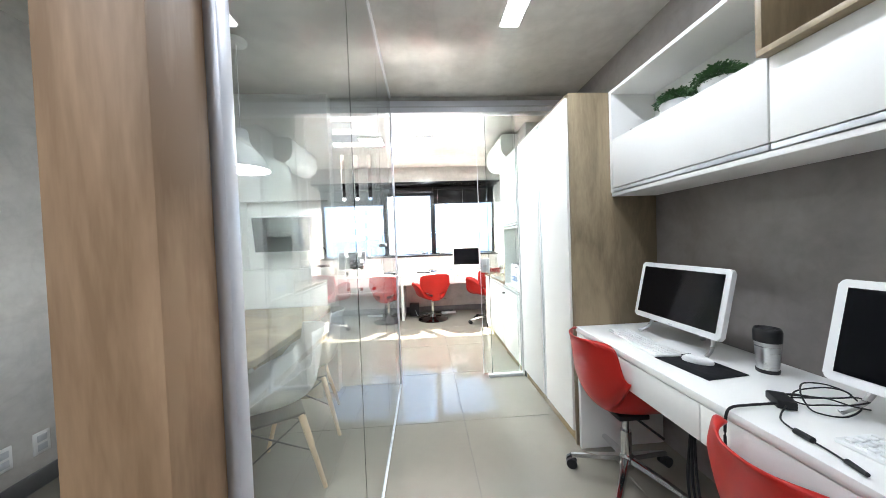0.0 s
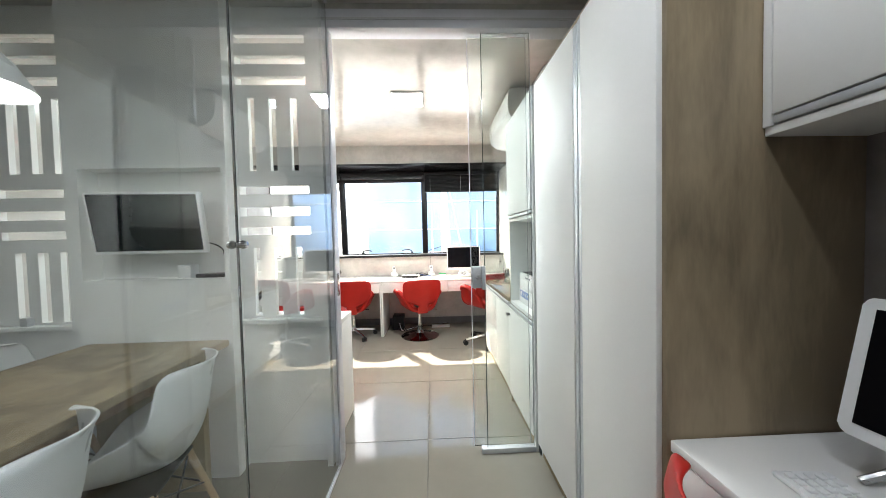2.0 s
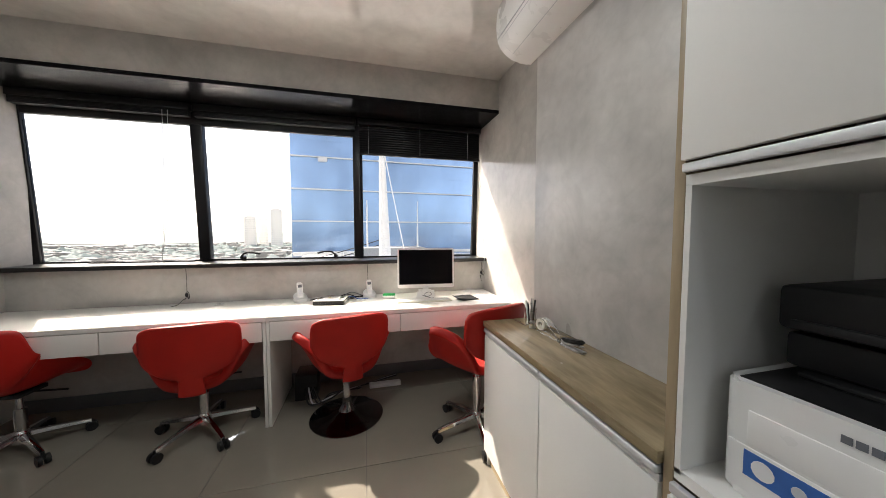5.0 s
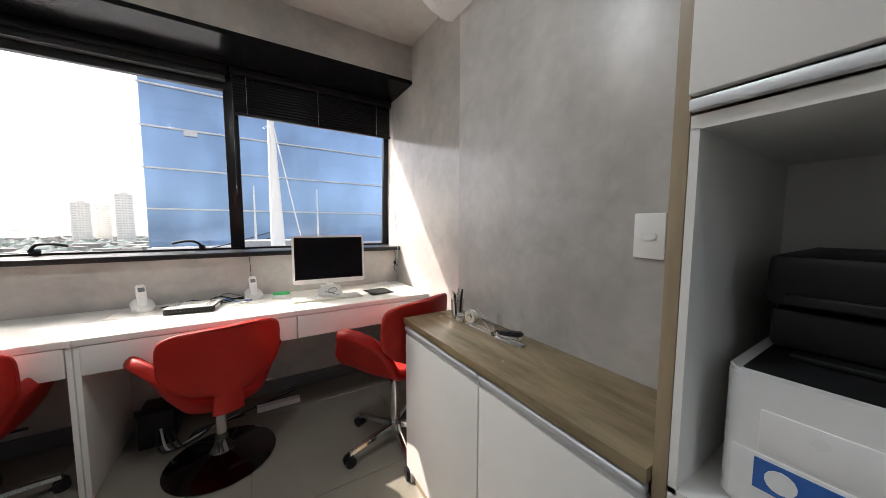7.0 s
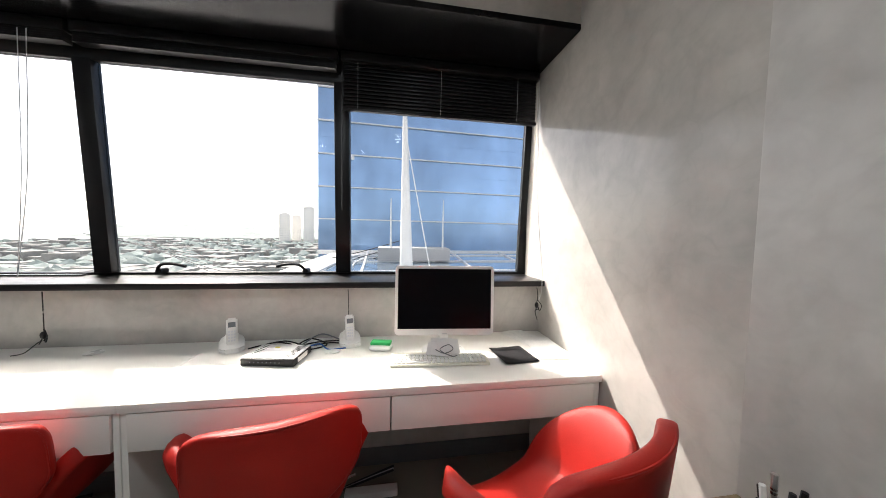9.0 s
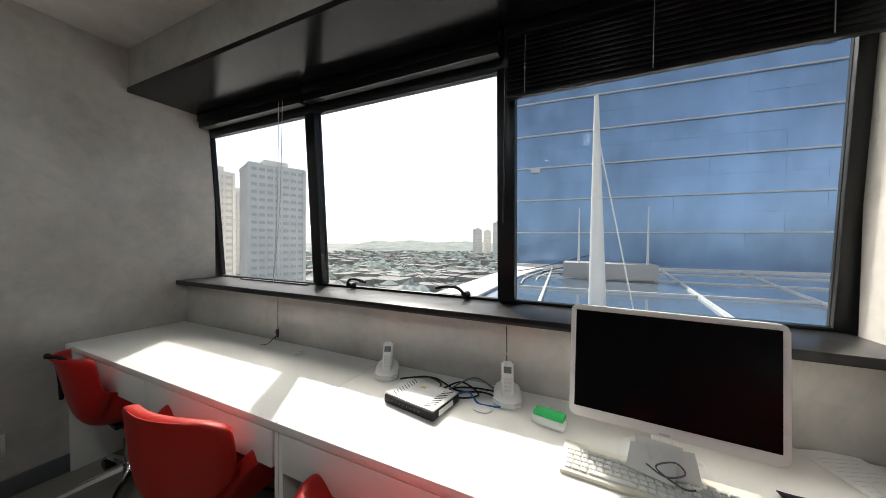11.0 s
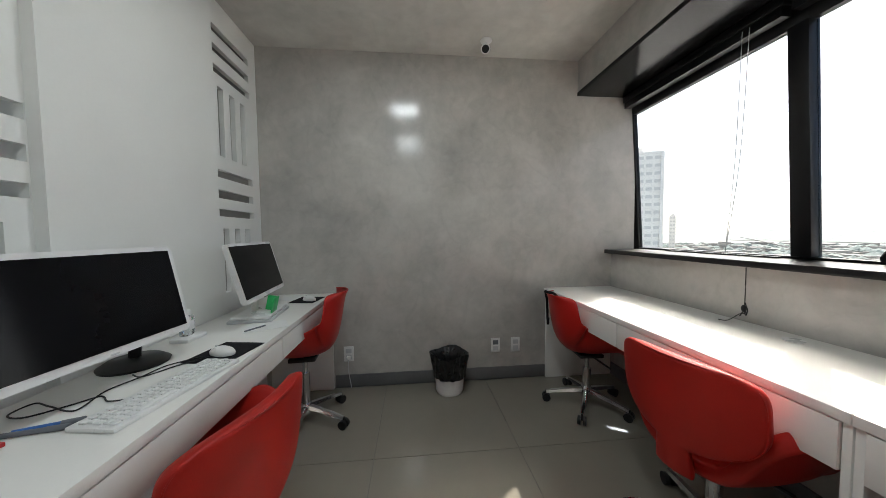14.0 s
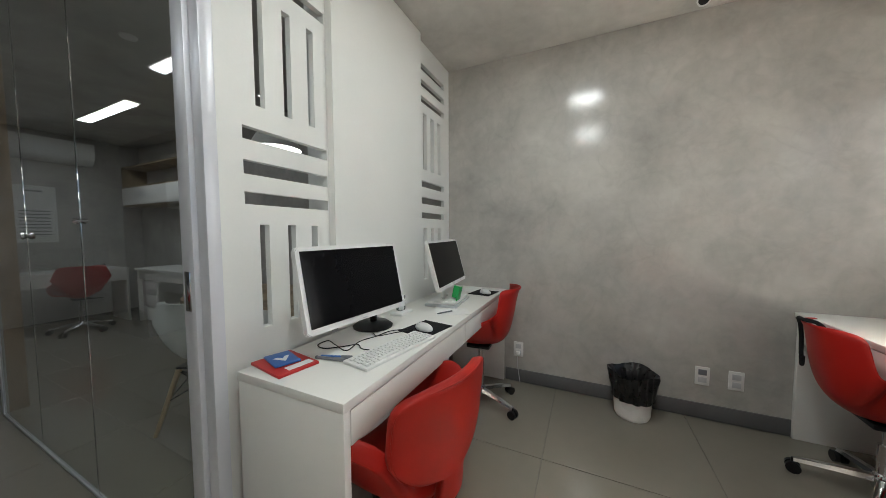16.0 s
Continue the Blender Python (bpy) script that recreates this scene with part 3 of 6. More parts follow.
def tulip_parts(c, seat_z):
    def seat(u, v):
        """Cushion with two flared petals for arms."""
        a = abs(u)
        y = 0.235 - 0.375 * v
        w = 0.158 + 0.03 * math.sin(math.pi * v) - 0.035 * v
        if a < 0.5:
            q, x, z = 0.0, w * a / 0.5, 0.022 * (a / 0.5) ** 3
        else:
            q = (a - 0.5) / 0.5
            lobe = math.sin(math.pi * (0.09 + 0.66 * v)) ** 0.65
            x, z = w + (0.10 * q + 0.05 * q * q) * (0.45 + 0.55 * lobe), 0.022 + (0.245 * q ** 0.9 - 0.025 * q ** 6) * (0.22 + 0.78 * lobe)
        y = -0.005 + (y + 0.005) * (1 - 0.30 * q ** 1.8) + 0.028 * (1 - a * a) * (1 - 2 * v)
        front = -0.035 * max(0, (0.2 - v) / 0.2) ** 2 * (1 - q)
        return Vector((math.copysign(x, u), y, seat_z + z + front - 0.026 * (1 - a)))

    s = part("seat", grid_surface(bmesh.new(), seat, 26, 14), RED, c, "red upholstered bucket seat with flared arms")
    solid(s, 0.056, 1)

    def back(u, v):
        h = -0.075 + 0.435 * v
        dz = (h - 0.200) / 0.160
        tab = 0.062 - 0.012 * min(1, max(0, v / 0.3))
        oval = 0.0
        if dz > -1:
            e = 2.2 if dz < 0 else 6.0
            oval = 0.248 * (1 - min(0.90, abs(dz) ** e)) ** (1 / e) if dz > 0 else 0.248 * (1 - abs(dz) ** e) ** (1 / e)
        w = (tab ** 6 + oval ** 6) ** (1 / 6)
        x = u * w
        y = -0.200 - 0.09 * max(0, h) + 0.12 * max(0, -h) + 1.0 * x * x - 0.012 * (1 - u * u)
        return Vector((x, y, seat_z + h - 0.010 * abs(u) ** 3 * max(0, dz)))

    b = part("backrest", grid_surface(bmesh.new(), back, 14, 30), RED, c, "red padded backrest narrowing to a spine")
    solid(b, 0.044, 1, 0)
    rim = [back(-1, 0.36 + 0.64 * k / 16) for k in range(17)] + [back(-1 + 2 * k / 12, 1.0) for k in range(1, 12)] + [back(1, 1.0 - 0.64 * k / 16) for k in range(17)]
    rim = [p + Vector((-0.004 * math.copysign(min(1, abs(p.x) / 0.2), p.x), -0.0205, -0.004)) for p in rim]
    part("piping", tube(bmesh.new(), rim, 0.0032, 6, 2), RED, b)


def tulip_chair(m, label, rot=10, seat_z=0.42, disc=False, group="red task chairs"):
    c = thing("tulip_chair", label, "chair", group=group)
    tulip_parts(c, seat_z)
    if disc:
        d = bmesh.new()
        lathe(d, ((0.0, 0.0), (0.245, 0.0), (0.25, 0.008), (0.22, 0.018), (0.12, 0.032), (0.06, 0.055), (0.032, 0.10), (0.03, 0.14), (0.0, 0.14)), 40)
        part("disc_base", d, CHROME_DARK, c, "dark polished trumpet base")
        part("column", rod(bmesh.new(), (0, 0, 0.13), (0, 0, seat_z - 0.03), 0.024), CHROME, c)
        part("mechanism", boxed(-0.08, 0.08, -0.09, 0.09, seat_z - 0.055, seat_z - 0.02, 0.006), BLACK_PLASTIC, c)
        part("lever", rod(bmesh.new(), (0.05, 0.0, seat_z - 0.09), (0.26, 0.05, seat_z - 0.10), 0.006), CHROME, c)
    else:
        five_star(c, 0.1, seat_z - 0.03, 0.28, rot)
    c.matrix_world = m
    return c


CHROME_DARK = material("dark_chrome", (0.16, 0.16, 0.165), 0.12, metal=1.0, vary=0.05, rough_vary=0.03)
# at rz = 0 a chair faces +y
shell_chair(pose(-1.35, 4.92, 0, 0, 0, -4), "red plastic shell chair pushed under the window desk", rot=40, seat_z=0.395)
bag = thing("shoulder_strap", "black bag strap hung over the chair back", "strap")
sb = bmesh.new()
tube(sb, ((-1.30, 4.70, 0.745), (-1.31, 4.66, 0.797), (-1.36, 4.635, 0.800), (-1.44, 4.655, 0.790), (-1.50, 4.69, 0.745), (-1.53, 4.71, 0.675), (-1.545, 4.72, 0.585), (-1.535, 4.72, 0.525), (-1.52, 4.715, 0.575)), 0.009, 8)
part("strap", sb, FABRIC_BLACK, bag)
tulip_chair(pose(-0.385, 4.86, 0, 0, 0, 9), "red leatherette swivel chair with flared arms on casters", rot=14)
tulip_chair(pose(0.50, 4.82, 0, 0, 0, 15), "red leatherette swivel chair on a round dark disc base", disc=True)
tulip_chair(pose(1.34, 4.45, 0, 0, 0, 22), "red leatherette swivel chair turned beside the low counter", rot=24, seat_z=0.515)
tulip_chair(pose(-0.275, 3.085, 0, 0, 0, 168), "worn red leatherette swivel chair at the partition desk", rot=0, seat_z=0.40)
shell_chair(pose(-1.36, 3.02, 0, 0, 0, 184), "red plastic shell chair at the partition desk", rot=30, seat_z=0.46)
shell_chair(pose(1.42, 1.27, 0, 0, 0, -90), "red plastic shell chair on chrome base at the entry desk", rot=30.7, seat_z=0.385)
shell_chair(pose(1.375, 0.365, 0, 0, 0, -98), "red plastic shell chair on chrome base at the entry desk", rot=30, seat_z=0.37)


def eiffel_chair(m, seat_z=0.43):
    c = thing("meeting_chair", "white moulded plastic chair with splayed beech legs", "chair", group="white chairs round the meeting table")
    solid(part("shell", shell_surface(seat_z, 0.23), PLASTIC, c, "white moulded shell"), 0.008, 1)
    top = {}
    for sx in (-1, 1):
        for sy in (-1, 1):
            a, b = Vector((sx * 0.13, sy * 0.12 + 0.01, seat_z - 0.045)), Vector((sx * 0.215, sy * 0.215 + 0.01, 0.0))
            top[sx, sy] = (a, b)
            part("leg", rod(bmesh.new(), a, b, 0.017, 0.011), BEECH, c, "tapered beech leg")
    for p, q in (((-1, -1), (1, -1)), ((-1, 1), (1, 1)), ((-1, -1), (-1, 1)), ((1, -1), (1, 1))):
        for a, b in ((p, q), (q, p)):
            part("brace", rod(bmesh.new(), top[a][0].lerp(top[a][1], 0.05), top[b][0].lerp(top[b][1], 0.5), 0.004, n=8), BLACK_PLASTIC, c)
    part("mount", boxed(-0.14, 0.14, -0.13, 0.15, seat_z - 0.05, seat_z - 0.035, 0.003), BLACK_PLASTIC, c)
    c.matrix_world = m
    return c


_e = eiffel_chair(pose(-0.47, 1.47, 0, 0, 0, 118))
for x, y, r in ((-0.49, 1.97, 106), (-1.20, 2.19, -86), (-1.06, 1.62, -80)):
    copy_thing(_e, pose(x, y, 0, 0, 0, r))

# ---- meeting room ----
tb = thing("meeting_table", "long oak meeting table with rounded end corners", "table")
part("tabletop", prism(bmesh.new(), [(-1.14, 2.43)] + [p for p in rounded(-1.14, -0.42, 1.04, 2.43, 0.20) if p[1] < 1.6] + [(-0.42, 2.43)], 0.735, 0.77, 0.003), OAK, tb)
part("end_panel", boxed(-1.0, -0.52, 1.14, 1.18, 0, 0.735, 0.002), OAK_PANEL, tb)
part("end_panel", boxed(-1.05, -0.52, 2.36, 2.40, 0, 0.735, 0.002), OAK_PANEL, tb)
part("stretcher", boxed(-0.745, -0.715, 1.18, 2.36, 0.55, 0.735, 0.002), OAK_POST, tb)

pd = thing("pendant_lamp", "white bell-shaped pendant lamp lit over the table", "lamp")
part("shade", lathe(bmesh.new(), ((0.160, 0.0), (0.158, 0.008), (0.143, 0.041), (0.116, 0.09), (0.082, 0.13), (0.058, 0.16), (0.048, 0.19), (0.044, 0.245), (0.037, 0.255), (0.0, 0.257)), 48, (-0.75, 1.76, 1.787)), PLASTIC, pd)
part("diffuser", lathe(bmesh.new(), ((0.0, 0.006), (0.155, 0.006), (0.155, 0.009), (0.0, 0.009)), 48, (-0.75, 1.76, 1.787)), GLOW, pd, "glowing white underside")
part("cord", rod(bmesh.new(), (-0.75, 1.76, 2.04), (-0.75, 1.76, 2.575), 0.003, n=8), GREY_PLASTIC, pd)
part("ceiling_rose", lathe(bmesh.new(), ((0.0, -0.03), (0.05, -0.028), (0.062, -0.012), (0.064, 0.0)), 28, (-0.75, 1.76, CEIL)), PLASTIC, pd)
# the disc at x = -0.4 is a plain ceiling fitting, not a lamp
for x, y in ((-1.58, 1.93), (-1.4, 0.7), (-0.4, 0.75)):
    sp = thing("downlight", "small round recessed ceiling downlight" if x < -1 else "small round unlit ceiling fitting", "lamp", group="downlights")
    part("rim", lathe(bmesh.new(), ((0.032, -0.006), (0.045, -0.008), (0.05, 0.0)), 24, (x, y, CEIL)), PLASTIC, sp)
    part("lens", lathe(bmesh.new(), ((0.0, -0.004), (0.033, -0.004)), 24, (x, y, CEIL)), GLOW if x < -1 else PLASTIC, sp)

tv = thing("television", "white-framed wall television switched off in the partition recess", "television", look((0, 0, 0), (0, 1, 0)) @ Matrix.Identity(4))
tv.matrix_world = pose(-0.785, 2.43, 1.40, 9, 0, 5)
part("frame", boxed(-0.265, 0.265, -0.035, 0.0, -0.16, 0.16, 0.008), PLASTIC, tv)
part("screen", boxed(-0.25, 0.25, -0.038, -0.03, -0.142, 0.148, 0.001), SCREEN, tv)
part("wall_arm", boxed(-0.05, 0.05, 0.0, 0.112, -0.05, 0.05, 0.004), BLACK_PLASTIC, tv)
part("wire", tube(bmesh.new(), ((0.2, 0.02, -0.1), (0.28, 0.05, -0.14), (0.29, 0.07, -0.20), (0.26, 0.08, -0.29)), 0.004), BLACK_PLASTIC, tv)
bx = thing("small_box", "small white box in the screen recess", "box")
part("body", boxed(-0.70, -0.63, 2.47, 2.53, 1.101, 1.17, 0.004), PLASTIC, bx)
rc = thing("receiver", "flat black receiver lying in the screen recess", "receiver")
part("body", boxed(-0.60, -0.45, 2.46, 2.54, 1.101, 1.122, 0.003), BLACK_PLASTIC, rc)
st = thing("handset_stand", "small grey object on the slotted partition ledge", "ornament")
part("body", boxed(-1.585, -1.545, 2.51, 2.548, 0.851, 0.90, 0.006), GREY_PLASTIC, st)


def outlet(m, label="white double wall socket", blank=False, wire=False, dark=False):
    o = thing("wall_socket", label, "socket", group="wall sockets")
    part("plate", boxed(-0.038, 0.038, -0.008, 0.0, -0.06, 0.06, 0.003), PLASTIC, o)
    if blank:
        rocker = prism(bmesh.new(), rounded(-0.020, 0.020, -0.010, 0.010, 0.0095, 6), 0.008, 0.0125, 0.0015)
        bmesh.ops.rotate(rocker, verts=rocker.verts, cent=(0, 0, 0), matrix=Matrix.Rotation(radians(90), 3, "X"))
        part("rocker", rocker, PLASTIC, o)
    for z in ((-0.025, 0.025) if not blank else ()):
        part("insert", boxed(-0.022, 0.022, -0.011, -0.008, z - 0.018, z + 0.018, 0.002), INK if dark and z > 0 else GREY_PLASTIC, o)
    if wire:
        part("plug", boxed(-0.014, 0.014, -0.035, -0.011, -0.04, -0.012, 0.004), PLASTIC, o)
        part("wire", tube(bmesh.new(), ((0, -0.03, -0.04), (0.0, -0.035, -0.12), (0.02, -0.03, -0.26)), 0.003), GREY_PLASTIC, o)
    o.matrix_world = m
    return o


for y, z in ((4.557, 0.281), (1.567, 0.245), (1.406, 0.249)):
    outlet(pose(LX, y, z, 0, 0, 90))
outlet(pose(LX, 4.388, 0.282, 0, 0, 90), "white wall socket with one dark insert", dark=True)
outlet(pose(LX, 3.203, 0.266, 0, 0, 90), "white wall socket with a plugged-in lead", wire=True)
outlet(pose(1.58, 3.28, 1.221, 0, 0, -90), "white light switch plate on the cement wall", blank=True)


# ---- ceiling fixtures ----
for x, y in ((0.49, 3.675), (-0.755, 3.655)):
    lp = thing("ceiling_light", "square lit ceiling panel light with white frame", "lamp", group="ceiling panel lights")
    part("frame", boxed(x - 0.145, x + 0.145, y - 0.145, y + 0.145, CEIL - 0.012, CEIL, 0.002), PLASTIC, lp)
    part("diffuser", boxed(x - 0.135, x + 0.135, y - 0.135, y + 0.135, CEIL - 0.015, CEIL - 0.011), GLOW, lp)
# the x = 0.0 strip is an assumed fitting around its added lamp
for x, y0, y1 in ((0.96, 0.4, 1.61), (0.0, -2.0, -0.8), (-0.9, -1.9, -0.62)):
    lp = thing("strip_light", "long narrow lit ceiling strip light", "lamp", group="strip lights")
    part("frame", boxed(x - 0.065, x + 0.065, y0, y1, CEIL - 0.012, CEIL, 0.002), PLASTIC, lp)
    part("diffuser", boxed(x - 0.055, x + 0.055, y0 + 0.01, y1 - 0.01, CEIL - 0.015, CEIL - 0.011), GLOW, lp)
cc = thing("security_camera", "small white bullet security camera under the ceiling", "camera")
part("mount", lathe(bmesh.new(), ((0.0, -0.022), (0.022, -0.020), (0.040, -0.008), (0.042, 0.0)), 28, (-1.60, 4.27, CEIL)), PLASTIC, cc)
part("arm", rod(bmesh.new(), (-1.60, 4.27, CEIL - 0.015), (-1.585, 4.266, 2.545), 0.012), PLASTIC, cc)
b = bmesh.new()
rod(b, (-1.615, 4.275, 2.550), (-1.530, 4.248, 2.500), 0.030, 0.033, 24)
bmesh.ops.create_uvsphere(b, u_segments=20, v_segments=10, radius=0.030, matrix=Matrix.Translation((-1.615, 4.275, 2.550)))
part("body", b, PLASTIC, cc)
part("lens", rod(bmesh.new(), (-1.533, 4.249, 2.5018), (-1.527, 4.247, 2.498), 0.025, n=24), BLACK_PLASTIC, cc)


def air_conditioner(name_label, m, w):
    a = thing("air_conditioner", name_label, "air conditioner", group="air conditioners")
    prof = [(0.0, 0.30), (-0.17, 0.30), (-0.205, 0.27), (-0.215, 0.16), (-0.195, 0.07), (-0.13, 0.015), (-0.06, 0.0), (0.0, 0.0)]
    pts = [(p.y, p.z) for p in smooth_points([(0, y, z) for y, z in prof], 4)]
    b = bmesh.new()
    ends = []
    for x in (-w / 2, w / 2):
        ends.append([b.verts.new((x, y, z)) for y, z in pts])
    for i in range(len(pts)):
        j = (i + 1) % len(pts)
        b.faces.new((ends[0][i], ends[0][j], ends[1][j], ends[1][i]))
    b.faces.new(ends[0]), b.faces.new(ends[1][::-1])
    part("body", b, PLASTIC, a)
    # the flap follows the rounded front edge, a thin shell with a dark joint under it
    lower = [(p.y, p.z) for p in smooth_points([(0, y, z) for y, z in prof], 20) if 0.0165 < p.z < 0.092 and p.y < -0.10]
    for nm, grow, inset, mat in (("flap_joint", 0.001, 0.047, GREY_PLASTIC), ("air_flap", 0.0025, 0.05, PLASTIC)):
        b = bmesh.new()
        run = lower if nm == "flap_joint" else lower[1:-1]
        rows = []
        for y, z in run:
            d = Vector((y + 0.10, z - 0.16)).normalized()
            rows.append([b.verts.new((x, y + d.x * g, z + d.y * g)) for x, g in ((-w / 2 + inset, grow), (w / 2 - inset, grow), (w / 2 - inset, -0.002), (-w / 2 + inset, -0.002))])
        for r0, r1 in zip(rows, rows[1:]):
            for k in range(4):
                b.faces.new((r0[k], r0[(k + 1) % 4], r1[(k + 1) % 4], r1[k]))
        b.faces.new(rows[0]), b.faces.new(rows[-1][::-1])
        bmesh.ops.recalc_face_normals(b, faces=b.faces)
        part(nm, b, mat, a)
    part("panel_seam", boxed(-w / 2 + 0.005, w / 2 - 0.005, -0.2125, -0.19, 0.103, 0.1045), GREY_PLASTIC, a)
    part("pipe_cover", boxed(-w / 2 - 0.028, -w / 2 - 0.001, -0.06, -0.002, 0.012, 0.05, 0.004), PLASTIC, a)
    part("side_label", boxed(-w / 2 - 0.001, -w / 2, -0.15, -0.05, 0.20, 0.27), GREY_PLASTIC, a)
    part("air_inlet", boxed(-w / 2 + 0.03, w / 2 - 0.03, -0.16, -0.03, 0.300, 0.303), GREY_PLASTIC, a)
    part("badge", boxed(w / 2 - 0.10, w / 2 - 0.07, -0.212, -0.205, 0.16, 0.185, 0.002), GREY_PLASTIC, a)
    a.matrix_world = m


air_conditioner("white split air conditioner high on the cement wall", pose(1.58, 3.83, 2.27, 0, 0, -90), 0.82)
air_conditioner("white split air conditioner high on the back wall", pose(-0.85, -3.0, 2.20, 0, 0, 180), 0.78)

# ---- desks ----
def desk(label, x0, x1, y0, y1, z, front, drawers, panels, apron=0.13):
    """front: the side on which the drawers are, '-y', '+y' or '-x'."""
    d = thing("desk", label, "desk")
    part("desktop", boxed(x0, x1, y0, y1, z - 0.03, z, 0.002), WHITE, d)
    for a in panels:
        part("side_panel", boxed(*a, 0, z - 0.03, 0.0015), WHITE, d)
    for a, b in drawers:
        if front == "-y":
            q = (a, b, y0 + 0.002, y0 + 0.02)
        elif front == "+y":
            q = (a, b, y1 - 0.02, y1 - 0.002)
        else:
            q = (x0 + 0.002, x0 + 0.02, a, b)
        dw = part("drawer_front", boxed(*q, z - 0.034 - apron, z - 0.034, 0.002), WHITE, d)
    if front == "-y":
        q = (x0 + 0.03, x1 - 0.03, y0 + 0.03, y1 - 0.05)
    elif front == "+y":
        q = (x0 + 0.03, x1 - 0.03, y0 + 0.05, y1 - 0.03)
    else:
        q = (x0 + 0.03, x1 - 0.05, y0 + 0.03, y1 - 0.03)
    part("drawer_box", boxed(*q, z - 0.03 - apron + 0.01, z - 0.032), WHITE, d)
    return d


desk("white laminate window desk with drawers and sunlit top", -1.795, -0.001, 4.80, 5.385, 0.75, "-y", ((-1.76, -0.883), (-0.877, -0.024)), ((-1.79, -1.765, 4.81, 5.38), (-0.021, -0.002, 4.81, 5.38)))
desk("white laminate window desk holding a monitor and telephones", 0.001, 1.755, 4.80, 5.385, 0.75, "-y", ((0.024, 0.879), (0.885, 1.72)), ((0.002, 0.021, 4.81, 5.38), (1.725, 1.75, 4.81, 5.38)))
desk("white laminate desk along the slotted partition", -1.795, 0.061, 2.625, 3.097, 0.754, "+y", ((-1.76, -0.87), (-0.864, 0.03)), ((-1.79, -1.765, 2.63, 3.09), (0.034, 0.06, 2.63, 3.096)), 0.105)
desk("white laminate entry desk under the wall cabinets", 1.294, 1.825, -0.95, 1.532, 0.742, "-x", ((0.702, 1.50), (-0.12, 0.696), (-0.94, -0.126)), ((1.30, 1.82, 1.505, 1.53), (1.30, 1.82, -0.945, -0.92)))

# ---- cabinets ----
def vertical_handle(parent, x, y, z0, z1):
    b = bmesh.new()
    box(b, x - 0.008, x, y - 0.032, y - 0.005, z0, z1, 0.003)
    box(b, x - 0.008, x, y + 0.005, y + 0.032, z0, z1, 0.003)
    box(b, x, x + 0.004, y - 0.032, y + 0.032, z0, z1)
    return part("handle_profile", b, ALU, parent, "aluminium handle profile")


tc = thing("tall_cabinet", "tall white two-door cabinet with oak side panel", "cabinet")
part("side_panel", boxed(1.288, 1.828, 1.537, 1.560, 0, 2.153, 0.001), OAK, tc, "oak side panel")
part("side_panel", boxed(1.30, 1.828, 2.485, 2.50, 0, 2.153), WHITE, tc)
part("top_panel", boxed(1.285, 1.828, 1.560, 2.485, 2.13, 2.153), OAK, tc)
part("back_panel", boxed(1.81, 1.828, 1.56, 2.485, 0.08, 2.13), WHITE, tc)
part("plinth", boxed(1.302, 1.32, 1.56, 2.485, 0, 0.08), OAK_TOP, tc, "beige plinth")
part("door", boxed(1.272, 1.290, 1.553, 1.952, 0.085, 2.128, 0.002), WHITE, tc)
part("door", boxed(1.272, 1.290, 2.022, 2.482, 0.085, 2.128, 0.002), WHITE, tc)
part("filler_strip", boxed(1.292, 1.30, 2.5005, 2.5295, 0, 2.15), GLASS_EDGE, tc, "dark gap strip")
vertical_handle(tc, 1.284, 1.987, 0.085, 2.128)
cl = thing("cloth_bundle", "yellowish folded cloth on top of the cabinet", "cloth")
b = bmesh.new()
grid_surface(b, lambda u, v: Vector((1.36 + 0.07 * u, 2.22 + 0.26 * v, 2.155 + 0.045 * (1 - u * u) * math.sin(math.pi * v) * (1 + 0.4 * noise.noise((3 * u, 7 * v, 1))))), 8, 14)
solid(part("cloth", b, material("cloth", (0.45, 0.42, 0.22), 0.9, vary=0.2, scale=20), cl), 0.004, 1, 1)

nc = thing("printer_cabinet", "white cabinet with an open printer niche and drawer", "cabinet")
part("side_panel", boxed(1.275, 1.835, 2.53, 2.55, 0, 2.153), WHITE, nc)
part("side_panel", boxed(1.283, 1.835, 3.100, 3.123, 0, 2.153, 0.001), OAK, nc, "oak side panel")
part("top_panel", boxed(1.285, 1.835, 2.55, 3.099, 2.13, 2.153), OAK, nc)
part("back_panel", boxed(1.815, 1.835, 2.55, 3.099, 0.08, 2.13), WHITE, nc)
part("inner_side", boxed(1.283, 1.815, 3.086, 3.0985, 0.79, 1.40), WHITE, nc)
part("inner_side", boxed(1.283, 1.815, 2.551, 2.575, 0.79, 1.40), WHITE, nc)
part("niche_top", boxed(1.283, 1.815, 2.551, 3.0985, 1.398, 1.42), WHITE, nc)
part("niche_floor", boxed(1.283, 1.815, 2.551, 3.0985, 0.775, 0.80), WHITE, nc)
part("handle_profile", boxed(1.268, 1.284, 2.552, 3.098, 1.424, 1.442, 0.003), ALU, nc, "aluminium handle profile")
part("upper_door", boxed(1.265, 1.283, 2.552, 3.098, 1.448, 2.128, 0.002), WHITE, nc)
part("handle_profile", boxed(1.268, 1.284, 2.552, 3.098, 0.748, 0.770, 0.003), ALU, nc, "aluminium handle profile")
ld = part("lower_door", boxed(1.265, 1.283, 2.552, 3.098, 0.085, 0.742, 0.002), WHITE, nc)
k = rod(bmesh.new(), (1.265, 3.062, 0.70), (1.245, 3.062, 0.70), 0.011)
box(k, 1.238, 1.246, 3.042, 3.082, 0.688, 0.712, 0.004)
part("key_lock", k, BLACK_PLASTIC, ld, "dark key in its lock")
part("plinth", boxed(1.295, 1.31, 2.55, 3.099, 0, 0.08), OAK_TOP, nc)

